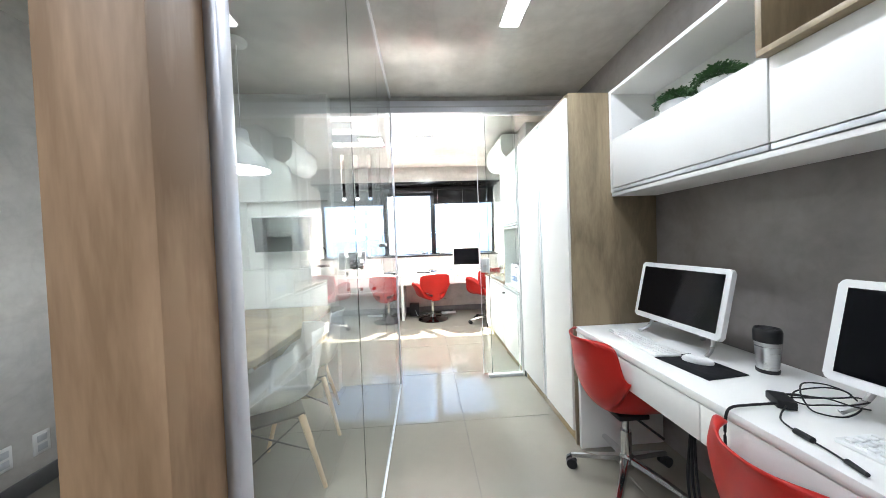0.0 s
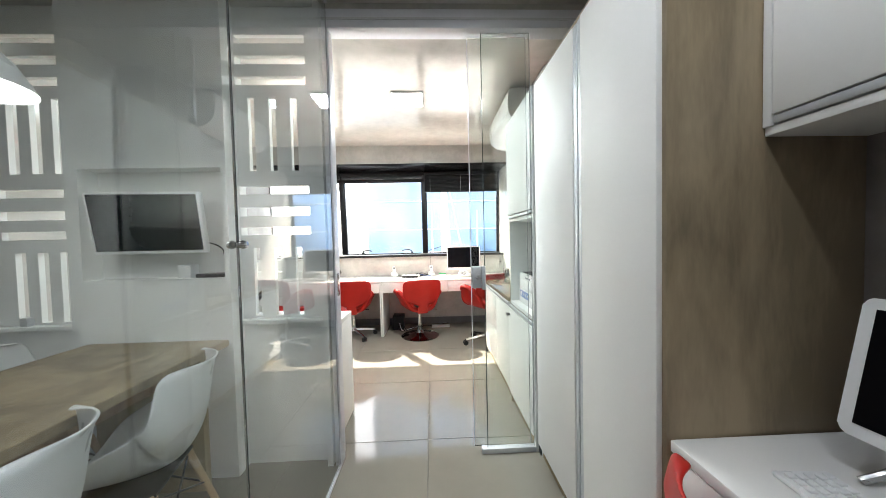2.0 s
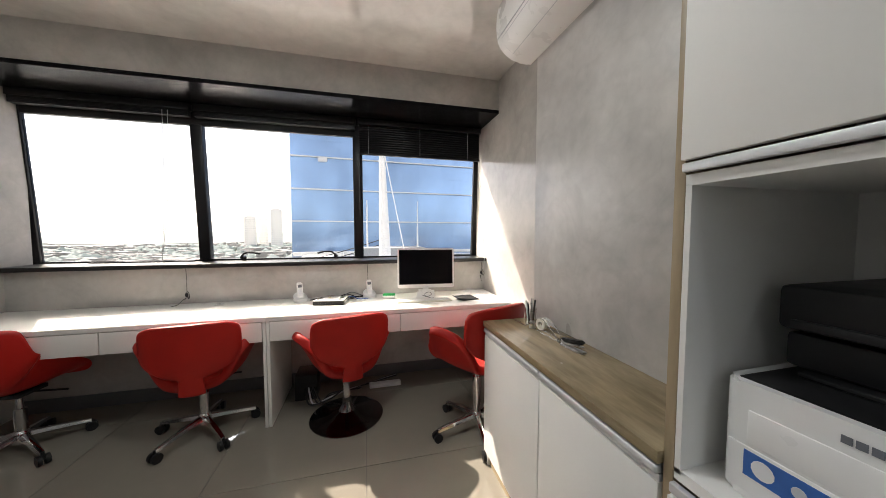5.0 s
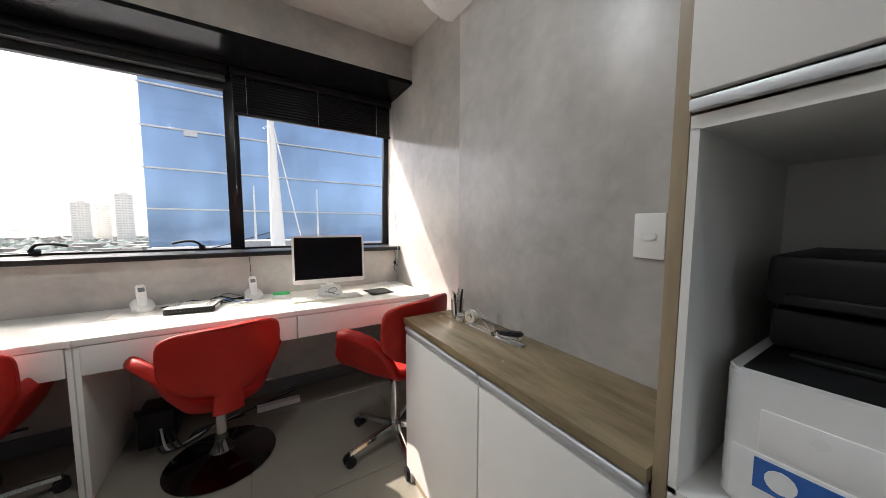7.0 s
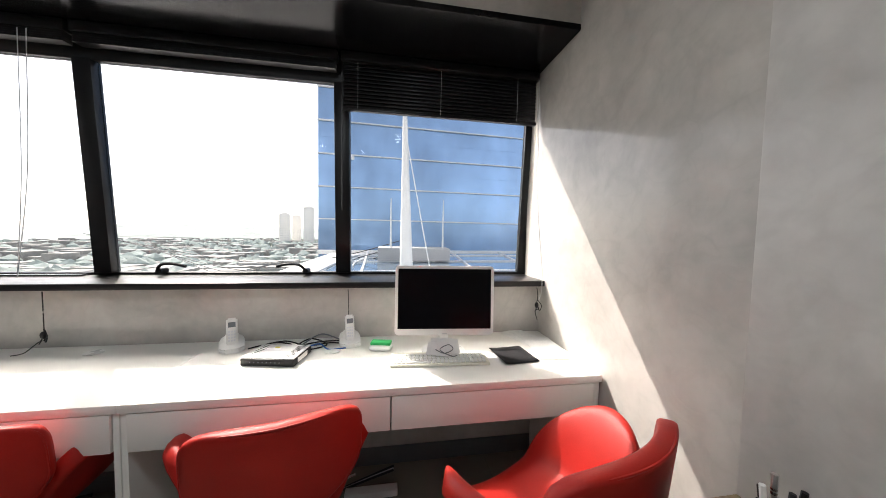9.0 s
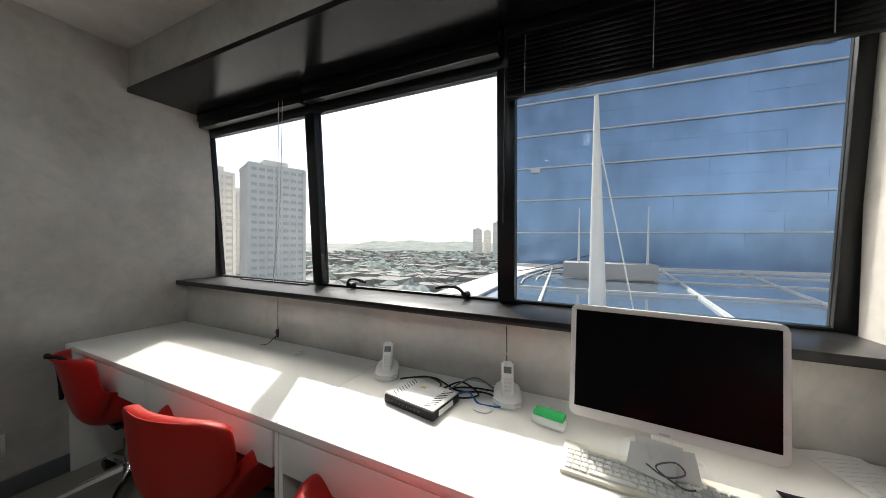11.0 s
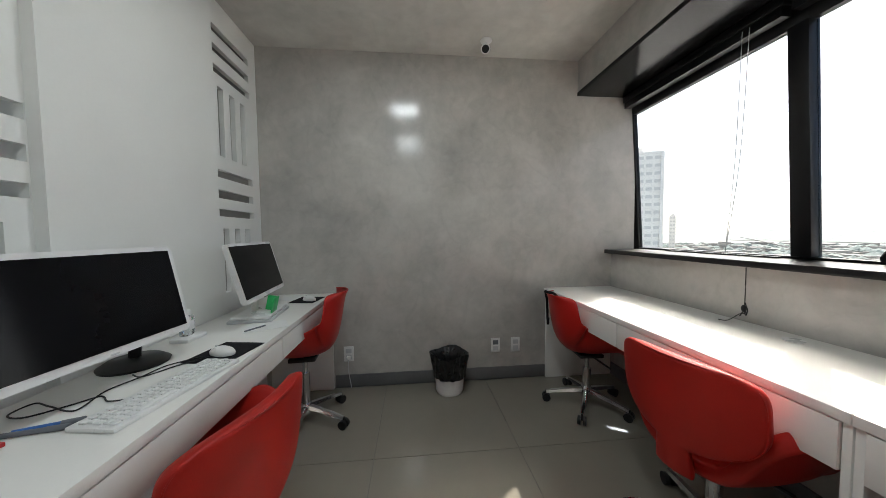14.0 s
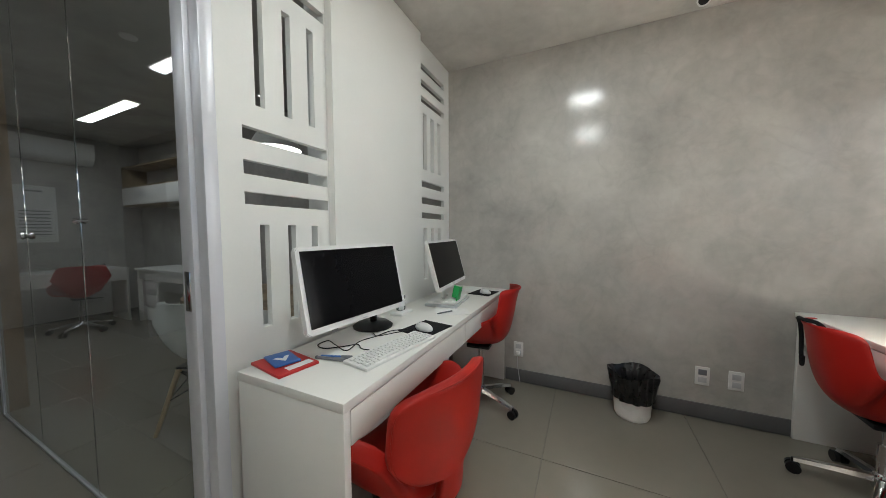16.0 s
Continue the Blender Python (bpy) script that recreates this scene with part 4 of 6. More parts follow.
pr = thing("printer", "white and black laser printer with a blue sticker", "printer")
part("body", prism(bmesh.new(), rounded(1.335, 1.75, 2.60, 3.05, 0.028, 5), 0.802, 1.022, 0.006), PLASTIC, pr)
part("paper_tray", boxed(1.3325, 1.36, 2.615, 3.035, 0.815, 0.902, 0.002), PLASTIC, pr)
part("front_door", boxed(1.3325, 1.35, 2.625, 3.005, 0.908, 0.972, 0.002), PLASTIC, pr)
part("output_lid", boxed(1.35, 1.75, 2.615, 3.035, 1.008, 1.024, 0.006), BLACK_PLASTIC, pr)
part("paper_stop", boxed(1.45, 1.74, 2.65, 3.0, 1.024, 1.035, 0.004), BLACK_PLASTIC, pr)
st = part("sticker", boxed(1.3310, 1.3325, 2.80, 3.007, 0.848, 0.896), BLUE_PAPER, pr, "blue promotional sticker")
for i in range(4):
    part("sticker_icon", rod(bmesh.new(), (1.3310, 2.978 - 0.048 * i, 0.872), (1.3302, 2.978 - 0.048 * i, 0.872), 0.017 if i == 0 else 0.010), PAPER if i == 0 else GREY_PLASTIC, st)
for i in range(7):
    part("name_bar", boxed(1.3335, 1.3348, 2.880 - 0.0145 * i, 2.8915 - 0.0145 * i, 0.988, 1.000), INK, pr)
part("blue_tag", boxed(1.3335, 1.3348, 2.645, 2.675, 0.985, 1.005), BLUE_PAPER, pr)
pt = thing("letter_tray", "black plastic letter tray standing on the printer", "tray")
part("shell", boxed(1.47, 1.80, 2.58, 3.03, 1.036, 1.105, 0.010), BLACK_PLASTIC, pt)
part("upper_tray", boxed(1.45, 1.80, 2.58, 3.035, 1.112, 1.200, 0.012), BLACK_PLASTIC, pt)
part("tray_lip", boxed(1.44, 1.455, 2.62, 3.01, 1.118, 1.135, 0.003), BLACK_PLASTIC, pt)
part("spacer", boxed(1.55, 1.78, 2.65, 3.0, 1.10, 1.115), BLACK_PLASTIC, pt)

lc = thing("low_counter", "low white two-door counter cabinet along the wall", "cabinet")
part("end_panel", boxed(1.292, 1.578, 4.140, 4.160, 0, 0.786), WHITE, lc)
part("back_panel", boxed(1.56, 1.578, 3.126, 4.14, 0.08, 0.786), WHITE, lc)
part("plinth", boxed(1.305, 1.32, 3.126, 4.14, 0, 0.08), OAK_TOP, lc, "beige plinth")
for y0, y1 in ((3.128, 3.610), (3.616, 4.158)):
    dd = part("door", boxed(1.275, 1.292, y0, y1, 0.085, 0.738, 0.002), WHITE, lc)
    part("handle_profile", boxed(1.268, 1.292, y0, y1, 0.757, 0.779, 0.007, 3), ALU, dd, "aluminium handle profile")
    part("grip_shadow_gap", boxed(1.280, 1.292, y0, y1, 0.740, 0.757), GREY_PLASTIC, dd)
part("worktop", boxed(1.268, 1.578, 3.125, 4.166, 0.786, 0.816, 0.002), OAK_TOP, lc, "oak-look worktop")

wc = thing("wall_cabinet", "white wall cabinet with flap doors and open shelf", "cabinet")
part("bottom_panel", boxed(1.545, 1.828, -0.95, 1.534, 1.524, 1.545, 0.001), WHITE, wc)
part("shelf", boxed(1.545, 1.828, 0.69, 1.513, 1.845, 1.862), WHITE, wc)
part("top_panel", boxed(1.538, 1.828, 0.69, 1.534, 2.133, 2.152, 0.001), WHITE, wc)
part("side_panel", boxed(1.538, 1.828, 1.515, 1.534, 1.545, 2.133, 0.001), WHITE, wc)
part("back_panel", boxed(1.815, 1.828, -0.95, 1.515, 1.545, 2.133), WHITE, wc)
for y0, y1 in ((0.684, 1.512), (-0.13, 0.678), (-0.945, -0.136)):
    fd = part("flap_door", boxed(1.538, 1.556, y0, y1, 1.572, 1.848, 0.002), WHITE, wc)
    part("handle_profile", boxed(1.540, 1.560, y0, y1, 1.548, 1.568, 0.003), ALU, fd, "aluminium handle profile")
bxn = thing("open_wall_box", "open oak wall box beside the shelf", "shelf")
part("bottom", boxed(1.50, 1.815, -0.95, 0.685, 1.850, 1.870, 0.001), OAK, bxn)
part("side", boxed(1.50, 1.815, 0.667, 0.687, 1.870, 2.132, 0.001), OAK, bxn)
part("top", boxed(1.50, 1.815, -0.95, 0.687, 2.133, 2.152, 0.001), OAK, bxn)

for x, y, s in ((1.64, 1.16, 1.0), (1.66, 0.965, 1.1)):
    pl = thing("potted_plant", "small artificial green plant in a white bowl", "plant", group="shelf plants")
    part("pot", lathe(bmesh.new(), ((0.0, 0.0), (0.045, 0.0), (0.062, 0.02), (0.072, 0.055), (0.066, 0.055), (0.06, 0.03), (0.0, 0.028)), 28, (x, y, 1.8625)), POT, pl)
    lf = bmesh.new()
    rnd = random.Random(int(y * 100))
    for i in range(1300):
        a, h = rnd.uniform(0, 2 * math.pi), rnd.uniform(-0.15, 1)
        rr = math.sqrt(max(0, 1 - h * h)) * 0.078 * s * rnd.uniform(0.55, 1.12)
        c = Vector((x + rr * math.cos(a), y + rr * math.sin(a), 1.917 + max(-0.01, h) * 0.058 * s * rnd.uniform(0.7, 1.15)))
        q = Euler((rnd.uniform(-1, 1), rnd.uniform(-1, 1), a)).to_quaternion()
        L, W = rnd.uniform(0.010, 0.018), rnd.uniform(0.004, 0.007)
        lf.faces.new([lf.verts.new(c + q @ Vector(p)) for p in ((0, 0, 0), (L * 0.5, W, 0.002), (L, 0, -0.001), (L * 0.5, -W, 0.002))])
    part("foliage", lf, LEAF, pl, smooth=False)
fg = thing("glass_bead", "small glass ornament on the shelf", "ornament")
part("body", lathe(bmesh.new(), ((0.0, 0.0), (0.014, 0.002), (0.018, 0.014), (0.012, 0.026), (0.0, 0.03)), 18, (1.60, 1.42, 1.8625)), CHROME, fg)

# ---- computers and small things ----
def monitor(label, m, w, h, tilt, stand, frame_mat=None, lift=0.30, bezel=0.018, chin=0.018):
    """Origin on the desk under the screen's centre; the screen faces -y."""
    d = thing("monitor", label, "monitor", group="computer monitors")
    frame_mat = frame_mat or PLASTIC
    lean = Matrix.Translation((0, 0, lift)) @ Matrix.Rotation(radians(tilt), 4, "X")

    def tilted(bm):
        bmesh.ops.transform(bm, matrix=lean, verts=bm.verts)
        return bm

    shell = prism(bmesh.new(), rounded(-w / 2, w / 2, -h / 2, h / 2, 0.016, 5), -0.011, 0.011, 0.004)
    bmesh.ops.transform(shell, matrix=Matrix.Rotation(radians(90), 4, "X"), verts=shell.verts)
    part("housing", tilted(shell), frame_mat, d)
    part("screen", tilted(boxed(-w / 2 + bezel, w / 2 - bezel, -0.0132, -0.0114, -h / 2 + chin, h / 2 - bezel, 0.0006, 1)), SCREEN, d, "dark switched-off screen")
    part("badge", tilted(boxed(-0.012, 0.012, -0.0122, -0.0108, -h / 2 + 0.004, -h / 2 + 0.009)), GREY_PLASTIC, d)
    part("rear_cover", tilted(boxed(-w * 0.32, w * 0.32, 0.009, 0.032, -h * 0.28, h * 0.28, 0.010, 3)), frame_mat, d)
    if stand == "disc":
        part("neck", boxed(-0.024, 0.024, 0.02, 0.04, 0.01, lift, 0.006), frame_mat, d)
        b = lathe(bmesh.new(), ((0.0, 0.0), (0.105, 0.0), (0.108, 0.006), (0.09, 0.012), (0.0, 0.016)), 36, (0, 0.02, 0))
        part("foot", b, frame_mat, d)
    elif stand == "black":
        part("foot", lathe(bmesh.new(), ((0.0, 0.0), (0.095, 0.0), (0.098, 0.008), (0.075, 0.024), (0.0, 0.032)), 36, (0.20, 0.105, 0)), BLACK_PLASTIC, d, "black round foot")
        part("neck", tube(bmesh.new(), ((0.20, 0.105, 0.02), (0.18, 0.085, 0.10), (0.10, 0.045, 0.20), (0.05, 0.025, lift)), 0.018, 10), BLACK_PLASTIC, d, "black neck")
    elif stand == "box":
        part("neck", boxed(-0.03, 0.03, 0.015, 0.035, 0.02, lift, 0.005), frame_mat, d)
        part("foot", boxed(-0.16, 0.16, -0.11, 0.10, 0.0, 0.016, 0.004), GREY_PLASTIC, d, "pale grey base")
        part("foot_plate", boxed(-0.15, 0.15, -0.10, 0.09, 0.016, 0.032, 0.006), frame_mat, d)
    else:
        b = bmesh.new()
        tube(b, ((-w * 0.40, -0.055, 0.007), (-w * 0.36, 0.0, 0.05), (-w * 0.3, 0.035, lift - 0.06)), 0.008, 8)
        part("foot", b, STEEL, d)
        b = bmesh.new()
        tube(b, ((w * 0.40, -0.055, 0.007), (w * 0.36, 0.0, 0.05), (w * 0.3, 0.035, lift - 0.06)), 0.008, 8)
        part("foot", b, STEEL, d)
        b = bmesh.new()
        tube(b, ((0, 0.02, lift), (0, 0.09, lift * 0.5), (0, 0.13, 0.008)), 0.012, 8)
        part("rear_prop", b, STEEL, d)
    d.matrix_world = m
    return d


def aio_pose(x, y, rz):
    return pose(x, y, 0.742, 0, 0, rz)


monitor("white all-in-one computer leaning back on the entry desk", aio_pose(1.632, 1.165, -90), 0.51, 0.305, -12, "prop", lift=0.235, bezel=0.024, chin=0.028)
monitor("white all-in-one computer leaning back on the entry desk", aio_pose(1.632, 0.335, -90), 0.51, 0.305, -12, "prop", lift=0.235, bezel=0.024, chin=0.028)
monitor("white-framed monitor on the window desk, switched off", pose(1.133, 5.115, 0.75, 0, 0, -4.5), 0.475, 0.33, -4, "disc", lift=0.258, bezel=0.014, chin=0.03)
monitor("large white-framed monitor on the partition desk", pose(-0.325, 2.818, 0.754, 0, 0, 175), 0.54, 0.315, -12, "black", lift=0.262, bezel=0.016, chin=0.022)
monitor("white-framed monitor with a green note on the partition desk", pose(-1.170, 2.850, 0.754, 0, 0, 186), 0.58, 0.305, -15, "box", lift=0.266, bezel=0.014, chin=0.022)
gn = thing("sticky_note", "green sticky note pad below the monitor", "note")
part("note", boxed(-0.042, 0.042, -0.003, 0.003, 0, 0.082, 0.001), GREEN, gn)
part("fold", boxed(0.02, 0.042, 0.003, 0.05, 0, 0.078, 0.001), GREEN, gn)
gn.matrix_world = pose(-1.125, 2.945, 0.7865, 12, 0, 186)


def key_mesh(w):
    b = boxed(-w / 2, w / 2, -0.0078, 0.0078, 0, 0.006, 0.0015, 1)
    me = bpy.data.meshes.new("key")
    b.to_mesh(me), b.free()
    me.materials.append(PLASTIC)
    return me


KEY, SPACE_KEY = key_mesh(0.0155), key_mesh(0.105)


def keyboard(label, m, w=0.43, d=0.125):
    k = thing("keyboard", label, "keyboard", group="keyboards")
    part("base", boxed(-w / 2, w / 2, -d / 2, d / 2, 0, 0.012, 0.004), CREAM_PLASTIC if w > 0.43 else PLASTIC, k)
    cols = int((w - 0.02) / 0.0188)
    for r in range(5):
        for c in range(cols):
            if r == 0 and 3 <= c <= 8:
                continue
            o = new("key", KEY)
            o.parent, o.location = k, (-w / 2 + 0.02 + 0.0188 * c + 0.003 * (r % 2), -d / 2 + 0.02 + 0.0195 * r, 0.0115)
    o = new("key", SPACE_KEY)
    o.parent, o.location = k, (-w / 2 + 0.02 + 0.0188 * 5.5, -d / 2 + 0.02, 0.0115)
    k.matrix_world = m
    return k


keyboard("white computer keyboard on the window desk", pose(1.10, 5.03, 0.75, 0, 0, -3), 0.44, 0.14)
keyboard("white computer keyboard on the partition desk", pose(-0.325, 3.0, 0.754, 0, 0, 171), 0.40, 0.125)
keyboard("white computer keyboard on the entry desk", pose(1.46, 1.20, 0.742, 0, 0, -95), 0.40, 0.115)
keyboard("white computer keyboard on the entry desk", pose(1.47, 0.24, 0.742, 0, 0, -88), 0.40, 0.115)


def mouse(m, label="white computer mouse on a dark pad"):
    o = thing("mouse", label, "mouse", group="computer mice")
    b = bmesh.new()
    bmesh.ops.create_uvsphere(b, u_segments=20, v_segments=12, radius=1.0)
    for v in b.verts:
        v.co = Vector((v.co.x * 0.030, v.co.y * 0.054, max(v.co.z, -0.25) * 0.024 + 0.006))
    part("body", b, PLASTIC, o)
    part("wheel", rod(bmesh.new(), (-0.003, 0.028, 0.025), (0.003, 0.028, 0.025), 0.006, n=12), GREY_PLASTIC, o)
    o.matrix_world = m


def pad(m, w, d, label="black fabric mouse pad on the desk", curl=0.0):
    p = thing("mouse_pad", label, "mouse pad", group="mouse pads")
    b = grid_surface(bmesh.new(), lambda u, v: Vector((u * w / 2, (v - 0.5) * d, 0.002 + curl * max(0, -u - 0.4) ** 2)), 10, 4)
    solid(part("mat", b, FABRIC_BLACK, p), 0.0025, 0, -1)
    p.matrix_world = m


pad(pose(1.485, 0.90, 0.7435, 0, 0, 96), 0.23, 0.18)
mouse(pose(1.51, 0.93, 0.746, 0, 0, 40))
pad(pose(-0.61, 2.99, 0.7555, 0, 0, 170), 0.21, 0.17)
mouse(pose(-0.59, 2.99, 0.758, 0, 0, 160), "white wired mouse on a dark pad")
pad(pose(-1.56, 2.98, 0.7555, 0, 0, 172), 0.20, 0.17)
mouse(pose(-1.54, 3.0, 0.758, 0, 0, 150), "pale mouse on a dark pad")
pad(pose(1.46, 5.04, 0.7515, 0, 0, 6), 0.17, 0.19, "black mouse pad with a curled corner", 0.012)

pp = thing("paper_sheets", "loose printed paper sheets on the window desk", "paper", group="loose papers")
for x, y, r in ((1.63, 5.26, 20), (1.66, 5.12, -8)):
    b = boxed(-0.075, 0.075, -0.148, 0.148, 0, 0.0012)
    bmesh.ops.transform(b, matrix=pose(x, y, 0.7505 + 0.002 * (r < 0), 0, 0, r), verts=b.verts)
    sh = part("sheet", b, PAPER, pp)
    for k in range(12):
        t = boxed(-0.055, 0.05 - 0.012 * (k % 3), -0.0007, 0.0007, 0.0013, 0.0015)
        bmesh.ops.transform(t, matrix=pose(x, y, 0.7505 + 0.002 * (r < 0), 0, 0, r) @ pose(0, 0.11 - 0.017 * k, 0), verts=t.verts)
        part("text_bar", t, GREY_PLASTIC, sh)
pp = thing("paper_sheets", "pale papers and envelope on the entry desk", "paper", group="loose papers")
for x, y, r in ((1.60, 1.10, 12), (1.40, 0.12, -10)):
    b = boxed(-0.06, 0.06, -0.10, 0.10, 0, 0.0015)
    bmesh.ops.transform(b, matrix=pose(x, y, 0.7425, 0, 0, r), verts=b.verts)
    part("sheet", b, PAPER, pp)
pp = thing("paper_sheets", "papers at the end of the partition desk", "paper", group="loose papers")
for x, y, r in ((-1.66, 2.85, 70), (-0.95, 2.98, 30)):
    b = boxed(-0.07, 0.07, -0.10, 0.10, 0, 0.0015)
    bmesh.ops.transform(b, matrix=pose(x, y, 0.7545, 0, 0, r), verts=b.verts)
    part("sheet", b, PAPER, pp)
tp = thing("pen", "dark pen lying on the partition desk", "pen", group="pens")
part("barrel", rod(bmesh.new(), (-0.86, 2.93, 0.760), (-0.95, 2.98, 0.760), 0.004, n=10), INK, tp)

# telephones, router and leads on the window desk
def telephone(m):
    p = thing("cordless_phone", "white cordless telephone standing in its charging cradle", "telephone", group="cordless phones")
    b = prism(bmesh.new(), rounded(-0.056, 0.056, -0.052, 0.048, 0.028, 6), 0, 0.024, 0.008)
    for v in b.verts:
        if v.co.z > 0.012:
            v.co.z += 0.050 * max(0, (v.co.y + 0.02) / 0.068) ** 1.5
    part("cradle", b, PLASTIC, p)
    part("charge_lamp", boxed(-0.018, 0.018, -0.0515, -0.046, 0.010, 0.013), INK, p)
    up = Matrix.Translation((0, -0.008, 0.018)) @ Matrix.Rotation(radians(-17), 4, "X")
    h = prism(bmesh.new(), rounded(-0.025, 0.025, -0.013, 0.013, 0.011, 4), 0, 0.150, 0.008)
    bmesh.ops.transform(h, matrix=up, verts=h.verts)
    hs_ = part("handset", h, PLASTIC, p)
    s = boxed(-0.016, 0.016, -0.0145, -0.0125, 0.102, 0.128, 0.001)
    bmesh.ops.transform(s, matrix=up, verts=s.verts)
    part("display", s, INK, hs_)
    for r in range(4):
        for c in range(3):
            q = boxed(-0.0155 + 0.0115 * c, -0.0075 + 0.0115 * c, -0.0148, -0.0128, 0.030 + 0.015 * r, 0.039 + 0.015 * r, 0.001, 1)
            bmesh.ops.transform(q, matrix=up, verts=q.verts)
            part("button", q, WHITE_ALU, hs_)
    p.matrix_world = m


telephone(pose(0.128, 5.255, 0.75, 0, 0, 24) @ Matrix.Scale(0.92, 4))
telephone(pose(0.672, 5.265, 0.75, 0, 0, 14) @ Matrix.Scale(0.92, 4))
ro = thing("modem_router", "silver and black modem router with a barcode label", "router")
part("lower_case", boxed(-0.115, 0.115, -0.085, 0.085, 0, 0.032, 0.005), BLACK_PLASTIC, ro)
part("top_cover", boxed(-0.113, 0.113, -0.08, 0.082, 0.030, 0.036, 0.003), GREY_PLASTIC, ro)
for k in range(8):
    part("led", boxed(-0.075 + 0.018 * k, -0.071 + 0.018 * k, -0.0862, -0.0848, 0.016, 0.019), INK, ro)
for s in (-1, 1):
    for k in range(9):
        b = boxed(-0.018, 0.018, -0.0015, 0.0015, 0.0355, 0.0370)
        bmesh.ops.transform(b, matrix=pose(s * 0.08, -0.06 + 0.015 * k, 0, 0, 0, 30 * s), verts=b.verts)
        part("vent", b, BLACK_PLASTIC, ro)
part("yellow_tag", boxed(-0.03, -0.01, 0.03, 0.045, 0.0355, 0.0375), material("yellow_tag", (0.6, 0.5, 0.05), 0.5), ro)
part("barcode_label", boxed(0.1145, 0.1165, -0.05, 0.04, 0.006, 0.026), PAPER, ro)
ro.matrix_world = pose(0.375, 5.13, 0.75, 0, 0, -10)
for i, (pts, mt) in enumerate((
    (((0.20, 5.25, 0.756), (0.26, 5.30, 0.756), (0.36, 5.285, 0.775), (0.47, 5.26, 0.757), (0.57, 5.29, 0.757), (0.64, 5.27, 0.757)), BLACK_PLASTIC),
    (((0.42, 5.22, 0.77), (0.48, 5.28, 0.785), (0.56, 5.26, 0.76), (0.50, 5.21, 0.757), (0.44, 5.26, 0.757), (0.52, 5.31, 0.757), (0.66, 5.32, 0.757)), BLACK_PLASTIC),
    (((0.45, 5.22, 0.775), (0.52, 5.33, 0.79), (0.62, 5.33, 0.757), (0.70, 5.31, 0.757)), INK),
    (((0.40, 5.22, 0.765), (0.38, 5.29, 0.757), (0.30, 5.32, 0.757), (0.24, 5.28, 0.757)), BLACK_PLASTIC),
    (((0.47, 5.20, 0.765), (0.53, 5.23, 0.775), (0.58, 5.20, 0.757), (0.66, 5.21, 0.757)), BLUE_PAPER))):
    cb = thing("lead", "thin lead coiled behind the router", "cable", group="desk leads")
    part("wire", tube(bmesh.new(), pts, 0.0035, 7), mt, cb)
gp = thing("desk_grommet", "round white cable cover on the desk", "grommet", group="cable covers")
part("disc", lathe(bmesh.new(), ((0.0, 0.0), (0.038, 0.0), (0.04, 0.004), (0.0, 0.007)), 28, (0.60, 5.19, 0.7505)), PLASTIC, gp)
gp = thing("desk_grommet", "round white cable cover on the desk", "grommet", group="cable covers")
part("disc", lathe(bmesh.new(), ((0.0, 0.0), (0.034, 0.0), (0.036, 0.004), (0.0, 0.006)), 28, (-0.462, 5.285, 0.7505)), PLASTIC, gp)
gs = thing("eraser_case", "white plastic case with a bright green lid", "case")
part("case", boxed(-0.055, 0.055, -0.03, 0.03, 0, 0.026, 0.010, 3), PLASTIC, gs)
part("lid", boxed(-0.05, 0.05, -0.018, 0.03, 0.024, 0.040, 0.005), GREEN, gs, "bright green lid")
gs.matrix_world = pose(0.83, 5.19, 0.75, 0, 0, -12)
ch = thing("card_bundle", "paper slips and a looped lead under the monitor neck", "paper")
for k, (x, y, tilt, turn) in enumerate(((1.115, 5.075, 62, -8), (1.145, 5.060, 50, 6), (1.095, 5.050, 38, -18))):
    b = boxed(-0.052, 0.052, -0.034, 0.034, -0.0008, 0.0008)
    bmesh.ops.transform(b, matrix=pose(x, y, 0.802 - 0.004 * k, tilt, 0, turn), verts=b.verts)
    part("slip", b, PAPER, ch)
part("lead", tube(bmesh.new(), ((1.08, 5.03, 0.80), (1.12, 5.02, 0.785), (1.16, 5.025, 0.80), (1.14, 5.03, 0.82), (1.10, 5.025, 0.80), (1.15, 5.01, 0.775), (1.18, 5.02, 0.772)), 0.002, 6), INK, ch)

# under the window desk
pc_ = thing("power_supply", "black power unit with tangled leads on the floor", "power unit")
part("case", boxed(0.10, 0.26, 5.10, 5.30, 0.0, 0.20, 0.008), BLACK_PLASTIC, pc_)
for k in range(4):
    part("wire", tube(bmesh.new(), ((0.18 + 0.02 * k, 5.10, 0.10), (0.22 + 0.03 * k, 5.0, 0.02), (0.36, 5.02 + 0.03 * k, 0.03), (0.46 + 0.04 * k, 5.10, 0.05), (0.60, 5.2, 0.02), (0.9, 5.30 + 0.01 * k, 0.03)), 0.006, 7), GREY_PLASTIC if k == 1 else BLACK_PLASTIC, pc_)
ps = thing("power_strip", "white power strip on the floor below the desk", "power strip")
part("body", boxed(0.66, 0.92, 5.16, 5.21, 0, 0.035, 0.005), PLASTIC, ps)

